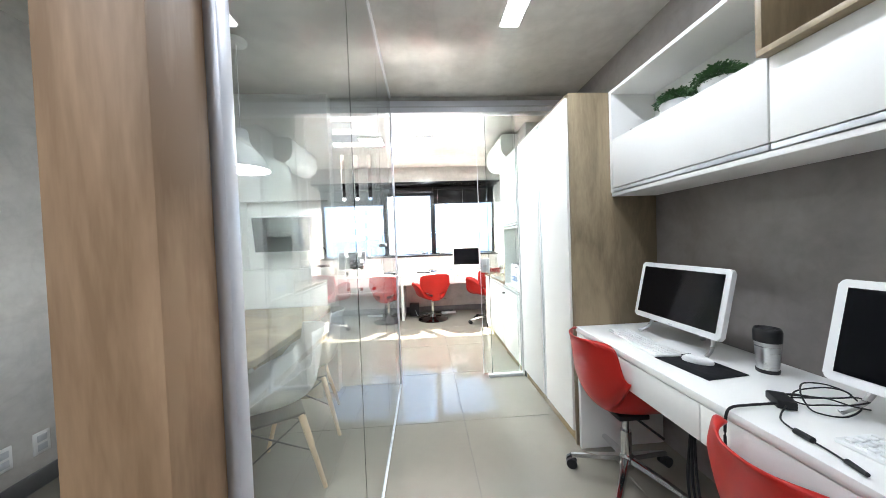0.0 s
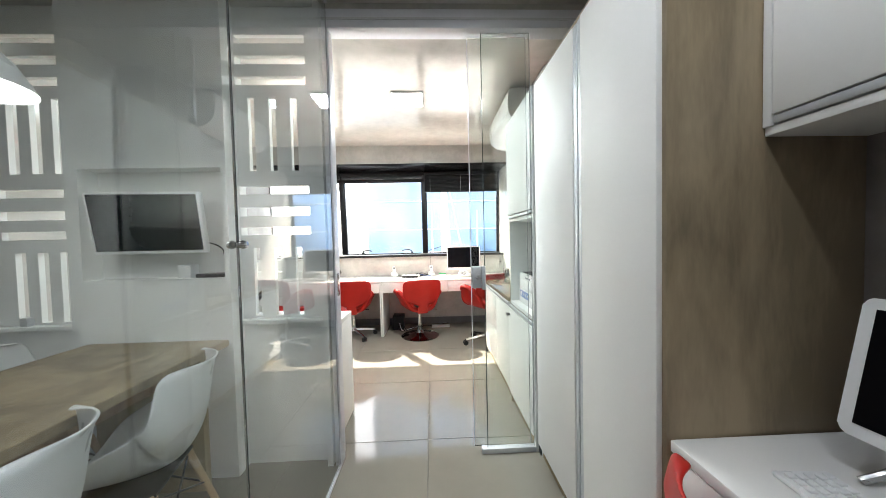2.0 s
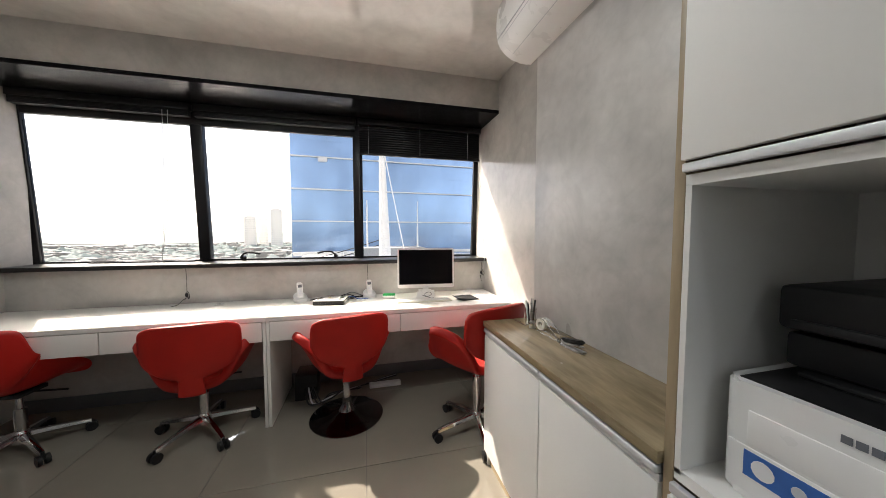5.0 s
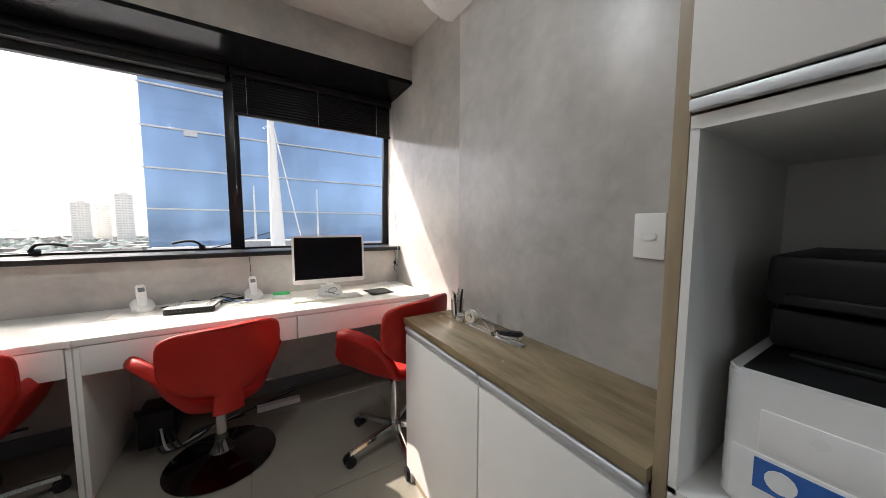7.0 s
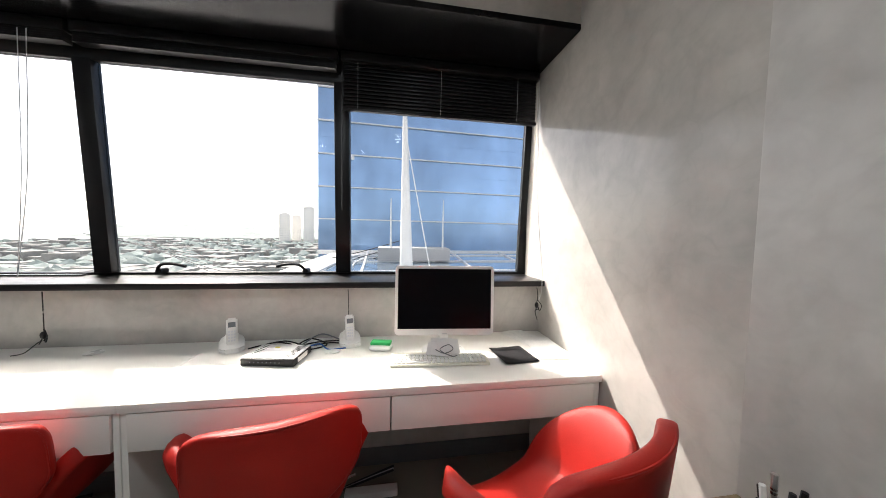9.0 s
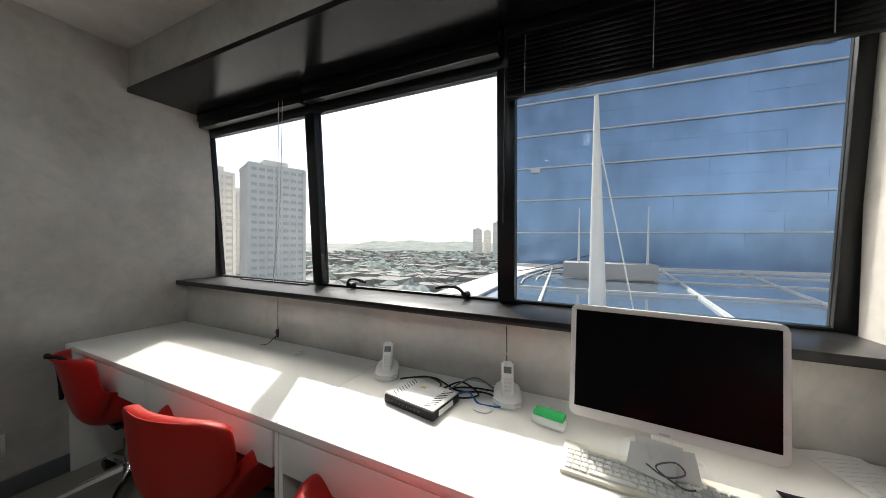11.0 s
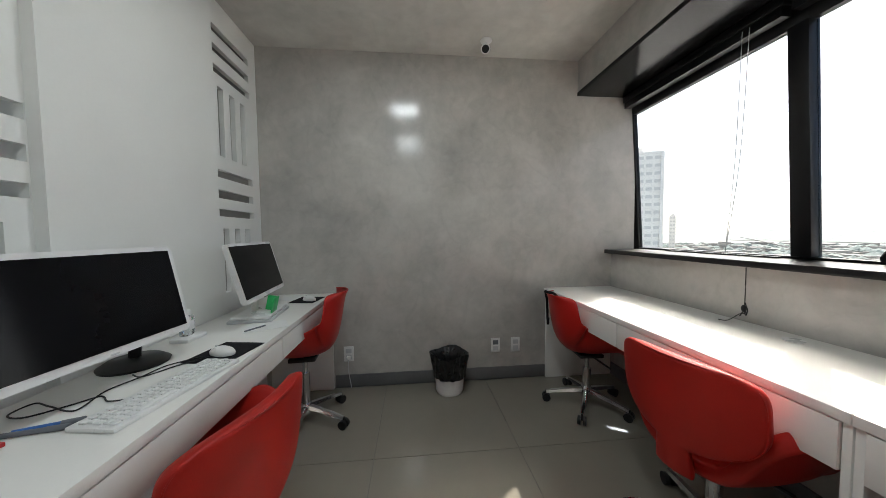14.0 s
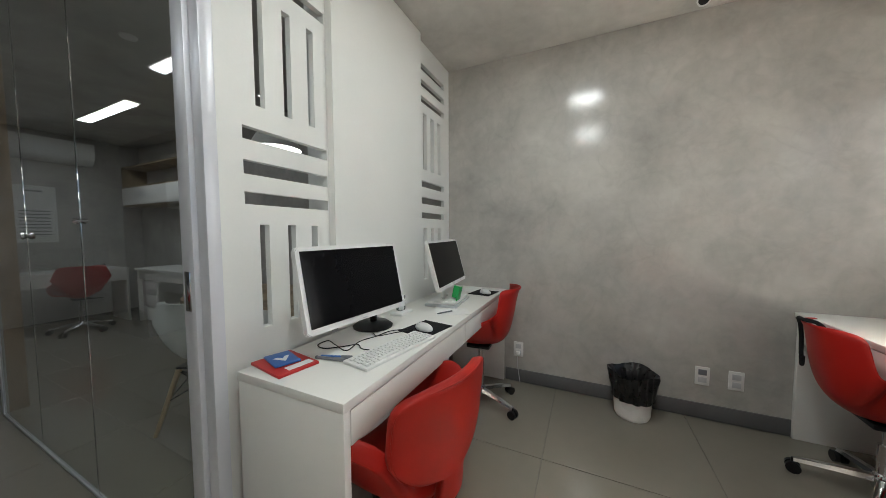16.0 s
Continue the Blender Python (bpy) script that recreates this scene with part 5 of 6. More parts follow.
# counter
ph = thing("pen_holder", "clear pen holder with dark pens and scissors", "pen holder")
part("cup", lathe(bmesh.new(), ((0.0, 0.0), (0.026, 0.0), (0.030, 0.085), (0.028, 0.085), (0.024, 0.005), (0.0, 0.005)), 24, (1.49, 4.045, 0.8165)), CLEAR, ph)
rnd = random.Random(8)
for k in range(7):
    a = 0.9 * k
    c, s = math.cos(a), math.sin(a)
    part("pen", rod(bmesh.new(), (1.49 + 0.012 * c, 4.045 + 0.012 * s, 0.826), (1.49 + 0.024 * c, 4.045 + 0.024 * s, 0.925 + 0.025 * rnd.random()), 0.0045, n=10), (BLACK_PLASTIC, STEEL, BLACK_PLASTIC, PLASTIC)[k % 4], ph)
tdp = thing("tape_dispenser", "clear tape dispenser with a tape roll", "tape dispenser")
ring = lathe(bmesh.new(), ((0.013, -0.010), (0.028, -0.010), (0.028, 0.010), (0.013, 0.010), (0.013, -0.010)), 32)
bmesh.ops.transform(ring, matrix=pose(1.480, 3.925, 0.852, 0, 90, 14), verts=ring.verts)
part("tape_roll", ring, material("tape_roll", (0.72, 0.69, 0.60), 0.2), tdp)
for dx in (-0.014, 0.014):
    side = tube(bmesh.new(), ((1.478 + dx, 3.955, 0.822), (1.480 + dx, 3.945, 0.858), (1.484 + dx, 3.915, 0.884), (1.484 + dx, 3.86, 0.872), (1.480 + dx, 3.80, 0.846), (1.476 + dx * 0.6, 3.765, 0.822)), 0.0032, 8)
    tube(side, ((1.478 + dx, 3.955, 0.821), (1.478 + dx, 3.86, 0.820), (1.476 + dx * 0.6, 3.765, 0.821)), 0.0032, 8)
    part("holder_side", side, CLEAR, tdp)
part("cutter", boxed(1.462, 1.490, 3.760, 3.772, 0.818, 0.832, 0.002), CLEAR, tdp)
sg = thing("stapler", "black and silver stapler lying on the counter", "stapler")
part("base", boxed(-0.018, 0.018, -0.078, 0.075, 0, 0.012, 0.004), STEEL, sg)
b = prism(bmesh.new(), ((-0.012, 0.075), (-0.018, 0.0), (-0.019, -0.06), (-0.010, -0.076), (0.010, -0.076), (0.019, -0.06), (0.018, 0.0), (0.012, 0.075))[::-1], 0.020, 0.040, 0.005)
bmesh.ops.rotate(b, verts=b.verts, cent=(0, 0.07, 0.02), matrix=Matrix.Rotation(radians(-11), 3, "X"))
part("top_arm", b, BLACK_PLASTIC, sg)
m_ = boxed(-0.010, 0.010, -0.070, 0.07, 0.013, 0.020, 0.002)
bmesh.ops.rotate(m_, verts=m_.verts, cent=(0, 0.07, 0.02), matrix=Matrix.Rotation(radians(-8), 3, "X"))
part("magazine", m_, STEEL, sg)
part("hinge", boxed(-0.014, 0.014, 0.05, 0.072, 0.010, 0.034, 0.003), STEEL, sg)
sg.matrix_world = pose(1.475, 3.685, 0.8165, 0, 0, 6) @ Matrix.Scale(0.8, 4)
cp = thing("small_jar", "tiny steel jar beside the pens", "jar")
part("body", lathe(bmesh.new(), ((0.0, 0.0), (0.016, 0.0), (0.018, 0.02), (0.014, 0.035), (0.0, 0.036)), 20, (1.465, 3.985, 0.8165)), STEEL, cp)

# waste bin
wb = thing("waste_bin", "white waste bin lined with a black plastic bag", "bin")
part("bucket", lathe(bmesh.new(), ((0.0, 0.0), (0.095, 0.0), (0.10, 0.01), (0.112, 0.14), (0.121, 0.262), (0.117, 0.262), (0.105, 0.02), (0.0, 0.02)), 36, (-1.645, 3.985, 0)), PLASTIC, wb)
bg = bmesh.new()


def bag_point(u, v):
    """Outer skirt from the hem up to the rim, then down inside."""
    a = math.pi * u
    c, s = math.cos(a), math.sin(a)
    square = 1 + 0.07 * math.cos(4 * a + 0.5)
    crumple = 0.007 * noise.noise((4 * c + 4, 4 * s, 6 * v)) + 0.004 * math.sin(17 * a)
    if v < 0.5:
        q = v / 0.5
        r, z = (0.121 + 0.018 * q + crumple) * (1 + (square - 1) * q), 0.125 + 0.010 * noise.noise((3 * c, 3 * s, 0)) * (1 - q) + 0.175 * q + 0.008 * math.sin(3 * a) * q
    else:
        q = (v - 0.5) / 0.5
        r, z = 0.139 * square * (1 - q) ** 6 + 0.092 * (1 - (1 - q) ** 6) + crumple * 0.6 - 0.06 * max(0, q - 0.75), 0.300 + 0.008 * math.sin(3 * a) * (1 - q) - 0.235 * q
    return Vector((-1.645 + r * c, 3.985 + r * s, z))


grid_surface(bg, bag_point, 72, 26)
part("bag", bg, material("bin_bag", (0.012, 0.012, 0.013), 0.3, vary=0.2, bump=0.3, scale=30), wb, "crumpled black bin bag")

# entry desk things
mg = thing("travel_mug", "steel travel mug with a black lid", "mug")
part("body", lathe(bmesh.new(), ((0.0, 0.0), (0.030, 0.0), (0.032, 0.012), (0.038, 0.13), (0.0, 0.13)), 32, (1.685, 0.815, 0.742)), STEEL, mg)
part("base_ring", lathe(bmesh.new(), ((0.031, 0.0), (0.0335, 0.002), (0.0345, 0.014), (0.032, 0.015)), 32, (1.685, 0.815, 0.742)), BLACK_PLASTIC, mg)
part("lid", lathe(bmesh.new(), ((0.0385, 0.118), (0.041, 0.12), (0.042, 0.158), (0.037, 0.17), (0.033, 0.162), (0.0, 0.160)), 32, (1.685, 0.815, 0.742)), BLACK_PLASTIC, mg, "black screw lid")
part("name_bar", boxed(1.648, 1.650, 0.80, 0.83, 0.842, 0.846), INK, mg)
pa = thing("power_adapter", "black power adapter with a coiled lead", "power adapter")
b = boxed(-0.038, 0.038, -0.023, 0.023, 0.002, 0.028, 0.005)
bmesh.ops.transform(b, matrix=pose(1.475, 0.605, 0.742, 0, 0, 60), verts=b.verts)
part("brick", b, BLACK_PLASTIC, pa)
coil = []
for k in range(26):
    a = k * 0.72
    rr = 0.074 + 0.020 * math.sin(k * 1.3)
    coil.append((1.585 + rr * 1.05 * math.cos(a), 0.575 + rr * 0.75 * math.sin(a), 0.748 + 0.022 * (1 + math.sin(k * 0.9)) * 0.9))
part("lead", tube(bmesh.new(), [(1.49, 0.62, 0.757)] + coil, 0.0023, 7), BLACK_PLASTIC, pa)
part("lead", tube(bmesh.new(), ((1.455, 0.575, 0.757), (1.38, 0.53, 0.748), (1.355, 0.46, 0.747), (1.345, 0.40, 0.747), (1.33, 0.35, 0.748)), 0.0023, 7), BLACK_PLASTIC, pa)
part("ferrite", rod(bmesh.new(), (1.352, 0.475, 0.751), (1.348, 0.435, 0.751), 0.008), BLACK_PLASTIC, pa)
part("connector", rod(bmesh.new(), (1.335, 0.365, 0.750), (1.323, 0.325, 0.750), 0.0065, 0.005), BLACK_PLASTIC, pa)
part("lead", tube(bmesh.new(), ((1.44, 0.59, 0.757), (1.36, 0.60, 0.752), (1.30, 0.60, 0.746), (1.285, 0.60, 0.70), (1.285, 0.60, 0.60)), 0.004, 7), BLACK_PLASTIC, pa)
for x, y in ((1.60, 0.75), (1.66, 0.3)):
    cbx = thing("floor_leads", "tangle of dark leads on the floor below the desk", "cable", group="floor leads")
    for k in range(3):
        part("wire", tube(bmesh.new(), ((x, y + 0.3, 0.5), (x - 0.05, y + 0.22 + 0.03 * k, 0.12), (x - 0.1, y + 0.05 * k, 0.01), (x + 0.02, y - 0.12, 0.012 + 0.01 * k), (x + 0.12, y - 0.05 + 0.05 * k, 0.02)), 0.006, 7), BLACK_PLASTIC, cbx)

# partition desk things
nbk = thing("notebook", "red notebook with a white label", "notebook", group="notebooks")
part("cover", boxed(-0.072, 0.072, -0.095, 0.095, 0, 0.010, 0.002), RED_PAPER, nbk)
part("label", boxed(-0.06, 0.03, 0.05, 0.082, 0.0102, 0.0112), PAPER, nbk)
nbk.matrix_world = pose(-0.046, 2.725, 0.7545, 0, 0, -9)
nbk = thing("notebook", "small blue booklet with a white pattern", "notebook", group="notebooks")
part("cover", boxed(-0.043, 0.043, -0.06, 0.06, 0, 0.007, 0.0015), BLUE_PAPER, nbk)
part("pattern", prism(bmesh.new(), ((-0.028, -0.01), (0.0, 0.035), (0.028, -0.01), (0.012, -0.012), (0.0, 0.008), (-0.012, -0.012)), 0.0072, 0.008), PAPER, nbk)
nbk.matrix_world = pose(-0.050, 2.705, 0.766, 0, 0, -18)
for k, (x, y, r, mt) in enumerate(((-0.140, 2.845, 12, INK), (-0.160, 2.855, 20, BLUE_PAPER))):
    pn = thing("pen", "dark blue pen beside the notebooks", "pen", group="pens")
    part("barrel", rod(bmesh.new(), (x - 0.06 * math.sin(radians(r)), y + 0.06 * math.cos(radians(r)), 0.761), (x + 0.06 * math.sin(radians(r)), y - 0.06 * math.cos(radians(r)), 0.761), 0.006, n=12), mt, pn)
    part("cap", rod(bmesh.new(), (x - 0.06 * math.sin(radians(r)), y + 0.06 * math.cos(radians(r)), 0.761), (x - 0.02 * math.sin(radians(r)), y + 0.02 * math.cos(radians(r)), 0.761), 0.0072, n=12), INK, pn)
for pts in (((-0.26, 2.93, 0.764), (-0.27, 2.88, 0.758), (-0.30, 2.835, 0.758), (-0.26, 2.80, 0.758), (-0.21, 2.745, 0.758), (-0.225, 2.69, 0.758), (-0.28, 2.69, 0.758), (-0.25, 2.76, 0.762), (-0.23, 2.84, 0.758), (-0.33, 2.82, 0.758), (-0.42, 2.845, 0.758), (-0.50, 2.86, 0.758), (-0.56, 2.94, 0.762)),
            ((-0.36, 2.87, 0.79), (-0.42, 2.85, 0.758), (-0.50, 2.90, 0.758), (-0.56, 2.97, 0.762))):
    lw = thing("lead", "black keyboard lead curling on the desk", "cable", group="desk leads")
    part("wire", tube(bmesh.new(), pts, 0.0022, 7), BLACK_PLASTIC, lw)
pt_ = thing("clear_dispenser", "small clear plastic dispenser on a white base", "dispenser")
part("base", boxed(-0.855, -0.735, 2.69, 2.77, 0.754, 0.772, 0.006), PLASTIC, pt_)
part("bottle", boxed(-0.82, -0.77, 2.705, 2.745, 0.772, 0.86, 0.008), CLEAR, pt_)
part("cap", boxed(-0.81, -0.78, 2.715, 2.735, 0.86, 0.885, 0.004), PLASTIC, pt_)
part("sticker", boxed(-0.81, -0.78, 2.745, 2.747, 0.80, 0.84), PAPER, pt_)


# ---- back of the entrance, seen through the glass ----
desk("white desk in front of the back wall", -1.30, -0.30, -2.62, -2.10, 0.74, "+y", ((-1.27, -0.33),), ((-1.295, -1.27, -2.61, -2.11), (-0.33, -0.305, -2.61, -2.11)))
dv = thing("desk_screen", "frosted glass screen standing on the back desk", "desk screen")
part("screen_pane", boxed(-1.25, -0.45, -2.60, -2.59, 0.76, 1.02), CLEAR, dv)
for x in (-1.2, -0.5):
    part("clamp", boxed(x - 0.015, x + 0.015, -2.612, -2.578, 0.741, 0.79, 0.002), CHROME, dv)
shell_chair(pose(-0.80, -1.98, 0, 0, 0, 175), "dark red chair at the back desk", rot=10)
nb = thing("notice_sheet", "printed white sheets pinned on the back wall", "notice")
part("sheet", boxed(-0.90, -0.52, -2.998, -2.995, 1.10, 1.86), PAPER, nb)
for i in range(8):
    part("text_bar", boxed(-0.84, -0.58, -2.9945, -2.993, 1.20 + 0.045 * i, 1.215 + 0.045 * i), INK, nb)
part("text_bar", boxed(-0.78, -0.64, -2.9945, -2.993, 1.78, 1.80), INK, nb)
ls = thing("wall_cabinet", "white and oak wall shelf above the side desk", "cabinet")
for z in (1.62, 1.90, 2.20):
    part("shelf", boxed(-1.79, -1.50, -2.75, -1.10, z, z + 0.02), OAK, ls)
part("flap_door", boxed(-1.505, -1.487, -2.74, -1.11, 1.645, 1.895, 0.002), WHITE, ls)
for y in (-2.76, -1.10):
    part("side_panel", boxed(-1.79, -1.50, y, y + 0.02, 1.62, 2.22), OAK, ls)
desk("white side desk along the cement wall", -1.795, -1.30, -1.95, -0.55, 0.742, "-y", (), ((-1.79, -1.32, -1.94, -1.915), (-1.79, -1.32, -0.585, -0.56)))
dp = thing("drawer_pedestal", "white three-drawer pedestal under the side desk", "pedestal")
part("body", boxed(-1.75, -1.36, -1.88, -1.50, 0.02, 0.57, 0.003), WHITE, dp)
for i in range(3):
    part("drawer_front", boxed(-1.36, -1.345, -1.87, -1.51, 0.04 + 0.175 * i, 0.205 + 0.175 * i, 0.003), WHITE, dp)

# ---- outside ----
GROUND_Z = -22.0
# near white, so that the far tower walls look paled by haze
CONCRETE = material("pale_concrete", (0.93, 0.90, 0.85), 0.8, vary=0.08, scale=0.2, fine=3)
# pale grey-green: the haze over hill and trees is in this colour
FAR_GREEN = material("haze_painted_woods", (0.36, 0.41, 0.38), 0.9, vary=0.3, scale=0.03, fine=0.4)
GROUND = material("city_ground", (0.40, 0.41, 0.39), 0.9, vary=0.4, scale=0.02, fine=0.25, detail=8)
# tower windows painted almost as pale as the walls to imitate haze
HAZE_PALE_WINDOW = material("haze_pale_far_window", (0.74, 0.72, 0.69), 0.3, vary=0.2, scale=0.3)
# broad lighter and darker colour patches imitate reflections in the facade
BLUE_GLASS = material("blue_glass_painted_reflections", (0.29, 0.45, 0.69), 0.12, metal=0.3, vary=0.42, scale=0.09, fine=0.5, detail=3, rough_vary=0.05, per_object=0.03, world=True, stretch=(1.2, 1, 0.7))
WHITE_STEEL = material("white_painted_steel", (0.80, 0.80, 0.78), 0.4, vary=0.03)
SKYLIGHT = material("skylight_glass", (0.22, 0.30, 0.38), 0.07, metal=0.5, vary=0.15, scale=0.4, rough_vary=0.01)
ROAD = material("pale_road", (0.48, 0.47, 0.45), 0.85, vary=0.1, scale=0.1)
ROOFS = material("far_roof", (0.33, 0.32, 0.30), 0.8, vary=0.45, scale=0.05, fine=0.6)

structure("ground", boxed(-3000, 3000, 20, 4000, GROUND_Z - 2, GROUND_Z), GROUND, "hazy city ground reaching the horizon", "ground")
rnd = random.Random(4)
hill = bmesh.new()
grid_surface(hill, lambda u, v: Vector((-700 + 1100 * (u + 1) * 0.5, 760 + 260 * v, GROUND_Z + (26 + 7 * noise.noise((u * 5, v * 2, 3)) + 4 * noise.noise((u * 40, v * 9, 5))) * math.sin(math.pi * min(1, v * 1.2 + 0.02) / 1.0 * 0.62))), 300, 10)
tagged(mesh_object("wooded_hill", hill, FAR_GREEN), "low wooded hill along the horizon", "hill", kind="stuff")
hs = bmesh.new()
for i in range(520):
    d, a = rnd.uniform(120, 640), radians(rnd.uniform(8, 72))
    x, y = -d * math.sin(a), d * math.cos(a) + 5
    w, l, h = rnd.uniform(2.5, 8), rnd.uniform(5, 16), rnd.uniform(3, 8)
    box(hs, x - w, x + w, y - l / 2, y + l / 2, GROUND_Z, GROUND_Z + h)
tagged(mesh_object("low_houses", hs, ROOFS, False), "many low pale roofs of the city", "houses", kind="stuff")
tr = bmesh.new()
for i in range(2400):
    d, a = rnd.uniform(60, 620), radians(rnd.uniform(5, 75))
    x, y, r = -d * math.sin(a), d * math.cos(a) + 5, rnd.uniform(2, 5)
    bmesh.ops.create_icosphere(tr, subdivisions=1, radius=r, matrix=Matrix.Translation((x, y, GROUND_Z + r * 0.8)) @ Matrix.Diagonal((1, 1, 0.8, 1)))
for v in tr.verts:
    v.co += Vector((noise.noise(v.co * 0.7), noise.noise(v.co * 0.7 + Vector((9, 0, 0))), noise.noise(v.co * 0.7 + Vector((0, 9, 0))))) * 1.4
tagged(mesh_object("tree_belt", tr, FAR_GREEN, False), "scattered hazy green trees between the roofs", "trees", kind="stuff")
for y0, w, skew in ((150, 9, 0.03), (235, 8, -0.05)):
    structure("road", prism(bmesh.new(), [(-400, y0), (60, y0 + 460 * skew), (60, y0 + w + 460 * skew), (-400, y0 + w)], GROUND_Z + 4.0, GROUND_Z + 5.0), ROAD, "pale elevated road crossing the city", "road")


def tower(az, dist, width, depth, top, floors, cols, label, twist=0.0, group="far towers"):
    t = thing("apartment_tower", label, "building", group=group)
    a = radians(az)
    h = top - GROUND_Z
    part("wall", boxed(-width / 2, width / 2, -depth / 2, depth / 2, 0, h), CONCRETE, t)
    part("roof_house", boxed(-width * 0.2, width * 0.25, -depth * 0.25, depth * 0.25, h, h + 3.2), CONCRETE, t)
    for c in (-0.5, 0.0, 0.5):
        part("pier", boxed(c * width - 0.5, c * width + 0.5, -depth / 2 - 0.5, -depth / 2 + 0.5, 0, h + 0.6), CONCRETE, t)
    part("parapet", boxed(-width / 2 - 0.2, width / 2 + 0.2, -depth / 2 - 0.2, depth / 2 + 0.2, h, h + 0.8), CONCRETE, t)
    wm = bmesh.new()
    step = h / floors
    box(wm, -width / cols * 0.36, width / cols * 0.36, -0.12, 0.12, 0, step * 0.42)
    bmesh.ops.recalc_face_normals(wm, faces=wm.faces)
    me = bpy.data.meshes.new("window")
    wm.to_mesh(me), wm.free()
    me.materials.append(HAZE_PALE_WINDOW)
    for f in range(floors):
        for c in range(cols):
            o = new("window", me)
            o.parent = t
            o.location = (-width / 2 + width * (c + 0.5) / cols, -depth / 2 - 0.02, step * (f + 0.3))
    t.matrix_world = pose(0.7 - dist * math.sin(a), 4.0 + dist * math.cos(a), GROUND_Z, 0, 0, az + twist)


tower(53.8, 130, 17.5, 16, 27.0, 19, 7, "tall cream apartment tower with rows of windows", 14)
tower(61.4, 150, 9, 14, 27, 19, 3, "tall cream apartment tower with rows of windows", 14)
tower(59.0, 190, 12, 14, 25.0, 16, 4, "cream apartment tower behind the others", 14)
tower(18.1, 520, 14, 14, 24, 18, 3, "distant pale apartment tower", 0)
tower(16.3, 545, 12, 14, 23, 18, 3, "distant pale apartment tower", 0)
tower(14.4, 500, 14, 14, 34, 20, 3, "distant pale apartment tower", 0)
tower(47.5, 420, 5, 5, 18, 10, 2, "distant slim chimney-like tower", 0)

# blue glass office building
bb = thing("glass_office_building", "blue mirrored glass office building with white bands", "building")
STOREY, BAND_Z = 3.28, 2.50
part("core", boxed(0.3, 46.0, 0.4, 40, GROUND_Z, 62), BLUE_GLASS, bb)
pm = bmesh.new()
box(pm, 0.0, 2.478, -0.05, 0.05, 0.003, 1.637)
bmesh.ops.recalc_face_normals(pm, faces=pm.faces)
pme = bpy.data.meshes.new("pane")
pm.to_mesh(pme), pm.free()
pme.materials.append(BLUE_GLASS)
for r in range(-4, 13):
    for c in range(14):
        o = new("pane", pme)
        o.parent = bb
        rr = random.Random(r * 50 + c)
        o.location, o.rotation_euler = (2.48 * c, 0.2, BAND_Z + 0.04 + 1.64 * r), (rr.uniform(-0.008, 0.008), 0, rr.uniform(-0.008, 0.008))
for f in range(-2, 7):
    part("white_band", boxed(-0.1, 46.0, -0.06, 0.2, BAND_Z - 0.06 + STOREY * f, BAND_Z + 0.06 + STOREY * f), WHITE_STEEL, bb)
part("lower_band", boxed(0, 46.0, 0.1, 0.35, GROUND_Z, -4.1), BLUE_GLASS, bb)
for x, z in ((2.6, 8.6), (24.0, 17.0)):
    part("open_vent", boxed(x, x + 0.9, -0.05, 0.1, z, z + 0.5), WHITE_STEEL, bb)
bb.matrix_world = pose(-6.6, 36.2, 0, 0, 0, 3.6)

# skylight roof and mast below the window
sk = thing("skylight_roof", "glazed skylight roof with white ribs below the window", "roof")
part("glazing", prism(bmesh.new(), ((-2.4, 11.4), (40, 11.4), (40, 34.5), (1.0, 31.4), (-1.0, 29.5), (-1.8, 27.3), (-2.26, 23.0))[::-1], -0.62, -0.55), SKYLIGHT, sk)
part("side_roof", prism(bmesh.new(), ((-4.3, 11.4), (-2.42, 11.4), (-2.28, 23.0), (-1.82, 27.3), (-1.02, 29.5), (-4.3, 31.0))[::-1], -0.75, -0.60), CONCRETE, sk, "pale roof strip beside the glazing")
for i in range(5):
    y = 13.0 + 4.85 * i
    b = bmesh.new()
    box(b, -2.2, 40, -0.05, 0.05, -0.55, -0.47)
    for v in b.verts:
        v.co.y += y + 0.08 * v.co.x
    part("cross_rib", b, WHITE_STEEL, sk)
for i in range(12):
    x = 1.56 + 2.95 * (i - 1) if i else -0.33
    b = bmesh.new()
    box(b, -0.05, 0.05, 11.4, 31.5, -0.55, -0.46)
    for v in b.verts:
        v.co.x += 1.3 + (x - 1.3) * (1 + (v.co.y - 14.8) / 28)
        v.co.y += 0.08 * max(0, v.co.x) if v.co.y > 20 else 0
    part("long_rib", b, WHITE_STEEL, sk)
part("edge_rib", tube(bmesh.new(), ((-2.36, 11.4, -0.5), (-2.36, 18.5, -0.5), (-2.22, 23.0, -0.5), (-1.76, 27.3, -0.5), (-0.95, 29.4, -0.5), (1.1, 31.3, -0.5)), 0.06, 6), WHITE_STEEL, sk)
for q in (0.72, 0.42):
    part("arc_rib", tube(bmesh.new(), [(-0.5 + q * (x + 0.5), 22.5 + q * (y - 22.5), -0.5) for x, y in ((-2.1, 17.0), (-2.36, 20.0), (-2.22, 23.0), (-1.76, 27.3), (-0.95, 28.6), (0.6, 29.2))], 0.05, 6), WHITE_STEEL, sk)
kb = bmesh.new()
box(kb, -5.5, 40, 0, 0.5, -0.75, -0.40)
for v in kb.verts:
    v.co.y += 31.9 + 0.08 * v.co.x
part("kerb", kb, WHITE_STEEL, sk)
# grey box built in place of a pale reflection on the window pane
part("reflection_box", boxed(-0.03, 4.45, 22.6, 24.6, -0.47, 0.33), ROAD, sk)
part("deck_below", boxed(-8, 40, 7.5, 30, -6, -5), CONCRETE, sk)
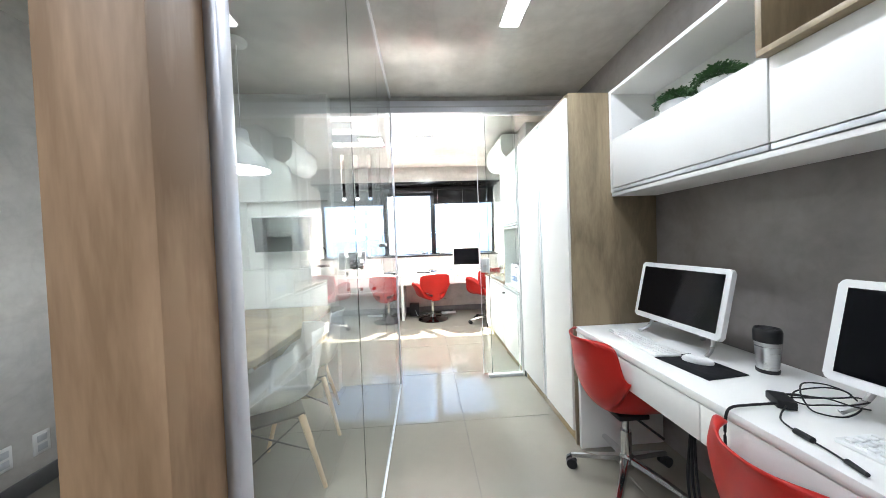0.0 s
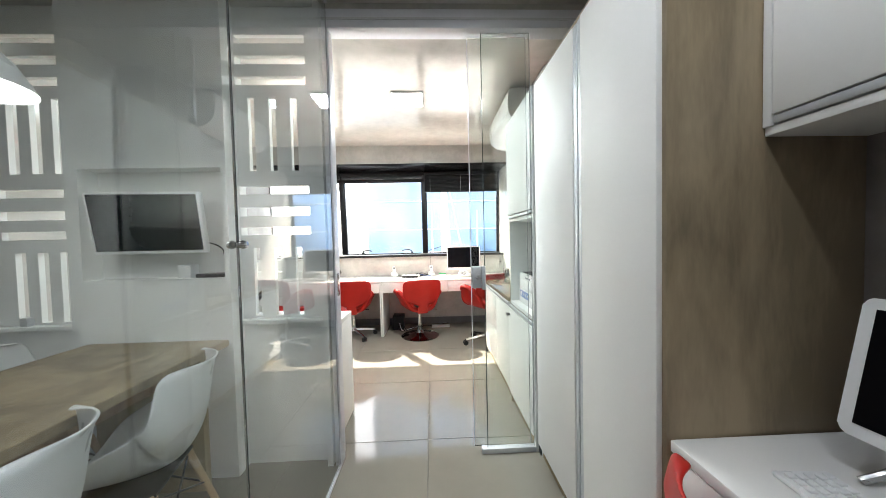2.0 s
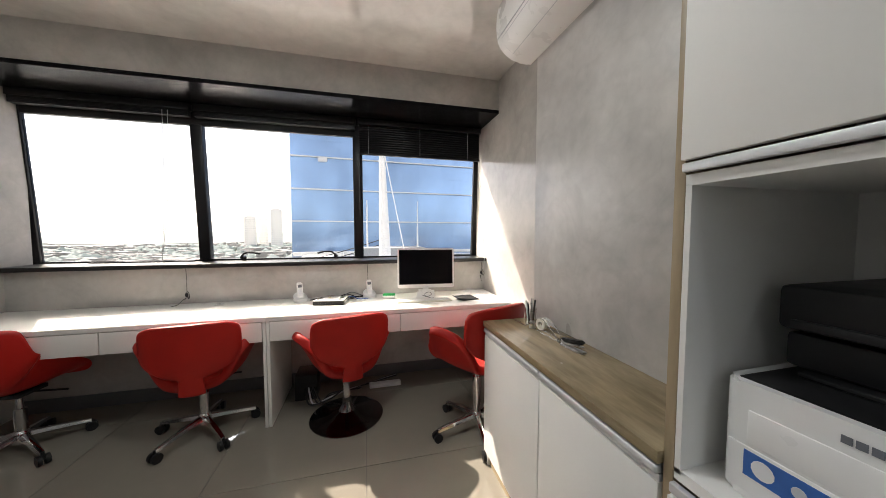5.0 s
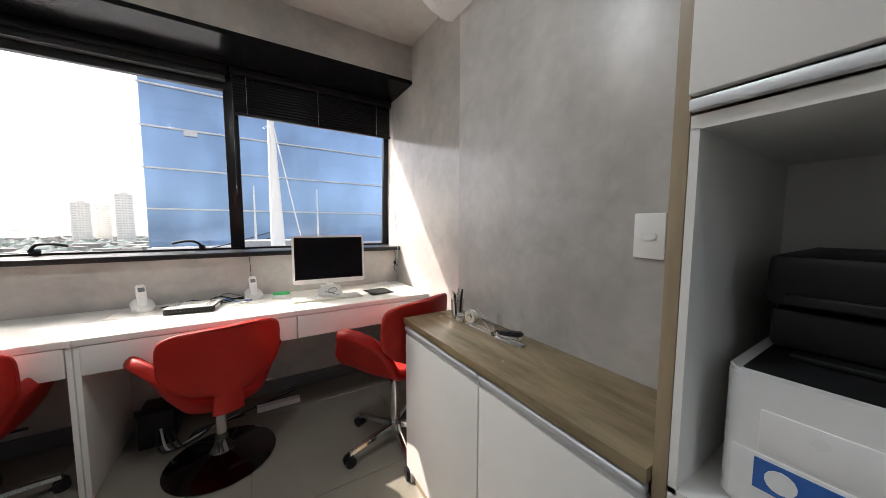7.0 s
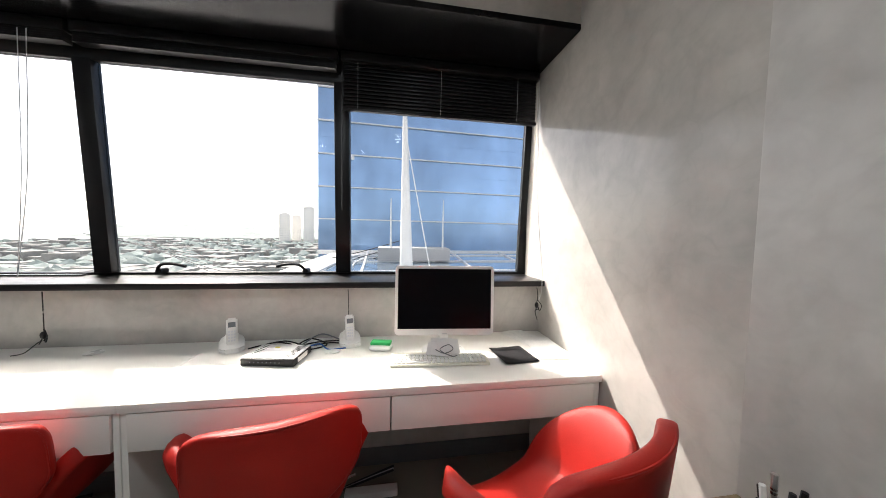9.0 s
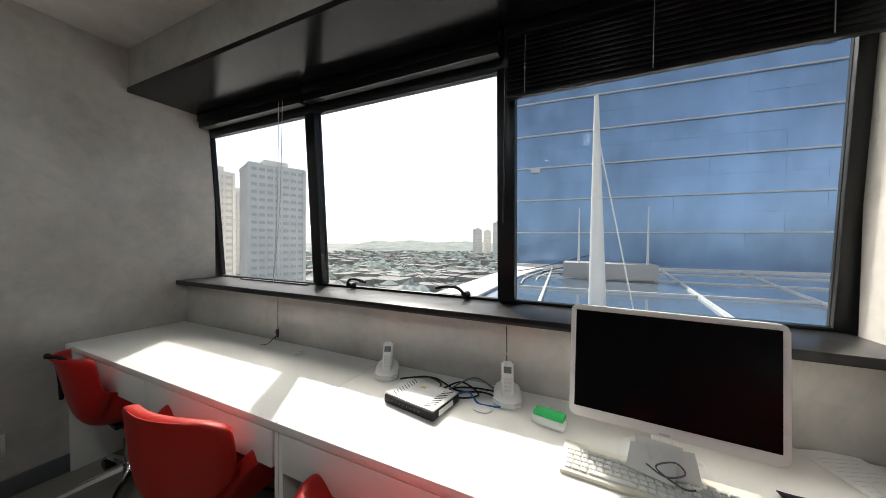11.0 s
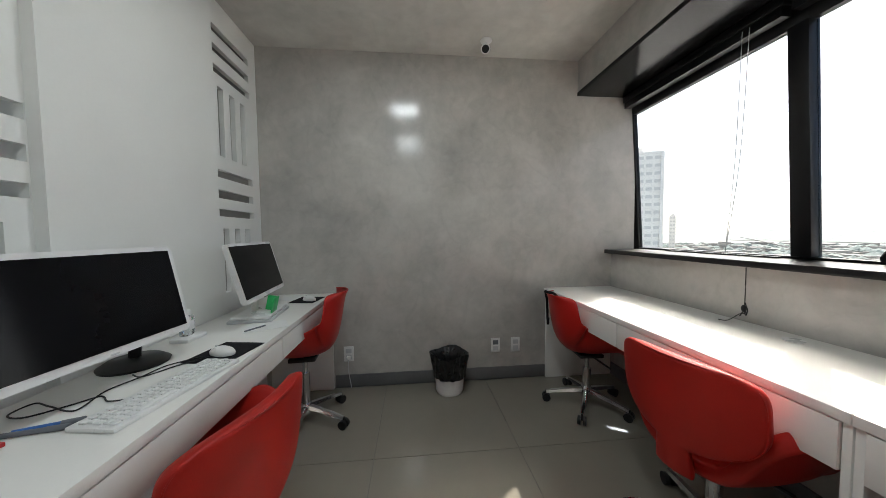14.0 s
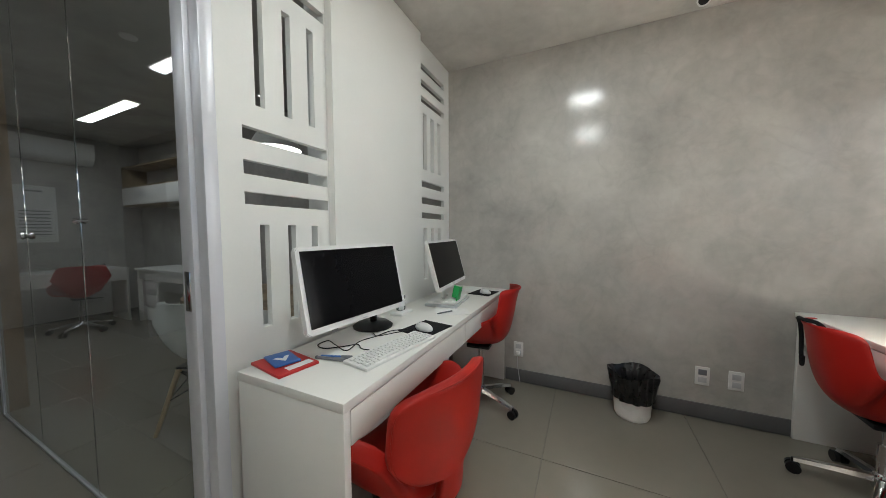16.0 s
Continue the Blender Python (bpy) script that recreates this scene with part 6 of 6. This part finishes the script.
# out of view, added to throw sunlight up through the window onto the ceiling
structure("terrace", boxed(-14, 16, 5.72, 11.38, -0.85, -0.60), CONCRETE, "pale unseen slab added below the window to bounce sunlight inside", "terrace")
ms = thing("mast", "tall white tapered steel mast with a stay cable", "mast")
part("pole", rod(bmesh.new(), (1.35, 14, -0.5), (1.22, 14, 5.65), 0.24, 0.06, 24), WHITE_STEEL, ms)
part("stay_cable", rod(bmesh.new(), (1.24, 14, 4.7), (2.2, 13.4, -0.5), 0.02, n=8), WHITE_STEEL, ms)
for x in (0.75, 4.04):
    mm = thing("mast", "slim white flagpole beyond the skylight", "mast")
    part("pole", rod(bmesh.new(), (x, 23, -0.47), (x, 23, 3.4), 0.07, 0.03, 12), WHITE_STEEL, mm)
for k in range(5):
    cb = thing("overhead_cable", "dark overhead cable sagging across the view", "cable", group="overhead cables")
    z = -0.5 - 0.35 * k
    part("wire", tube(bmesh.new(), ((-30, 40 + 2 * k, z + 1.0), (-12, 30, z - 0.6), (-4, 26, z - 0.2), (2, 24.8, z + 1.4)), 0.03, 5), BLACK_PLASTIC, cb)

# ---- floor ----
fl = structure("floor", boxed(LX, 2.1, -3.2, 5.85, -0.05, -0.003), GROUT, "large polished beige porcelain floor tiles", "floor")
P = 0.8045
xs = [0.632 + P * i for i in range(-4, 3)]
ys = [1.885 + P * j for j in range(-7, 6)]
full = {}
for i in range(len(xs) - 1):
    for j in range(len(ys) - 1):
        x0, x1 = max(xs[i] + 0.0017, LX), min(xs[i + 1] - 0.0017, 2.0)
        y0, y1 = max(ys[j] + 0.0017, -3.0), min(ys[j + 1] - 0.0017, 5.40)
        if x1 - x0 < 0.02 or y1 - y0 < 0.02:
            continue
        key = (round(x1 - x0, 4), round(y1 - y0, 4))
        if key not in full:
            b = boxed(0, key[0], 0, key[1], -0.02, 0.0, 0.0012, 1)
            me = bpy.data.meshes.new("tile")
            bmesh.ops.recalc_face_normals(b, faces=b.faces)
            b.to_mesh(me), b.free()
            me.materials.append(TILE)
            full[key] = me
        t = new("tile", full[key])
        t.parent = fl
        t.location = (x0, y0, 0)
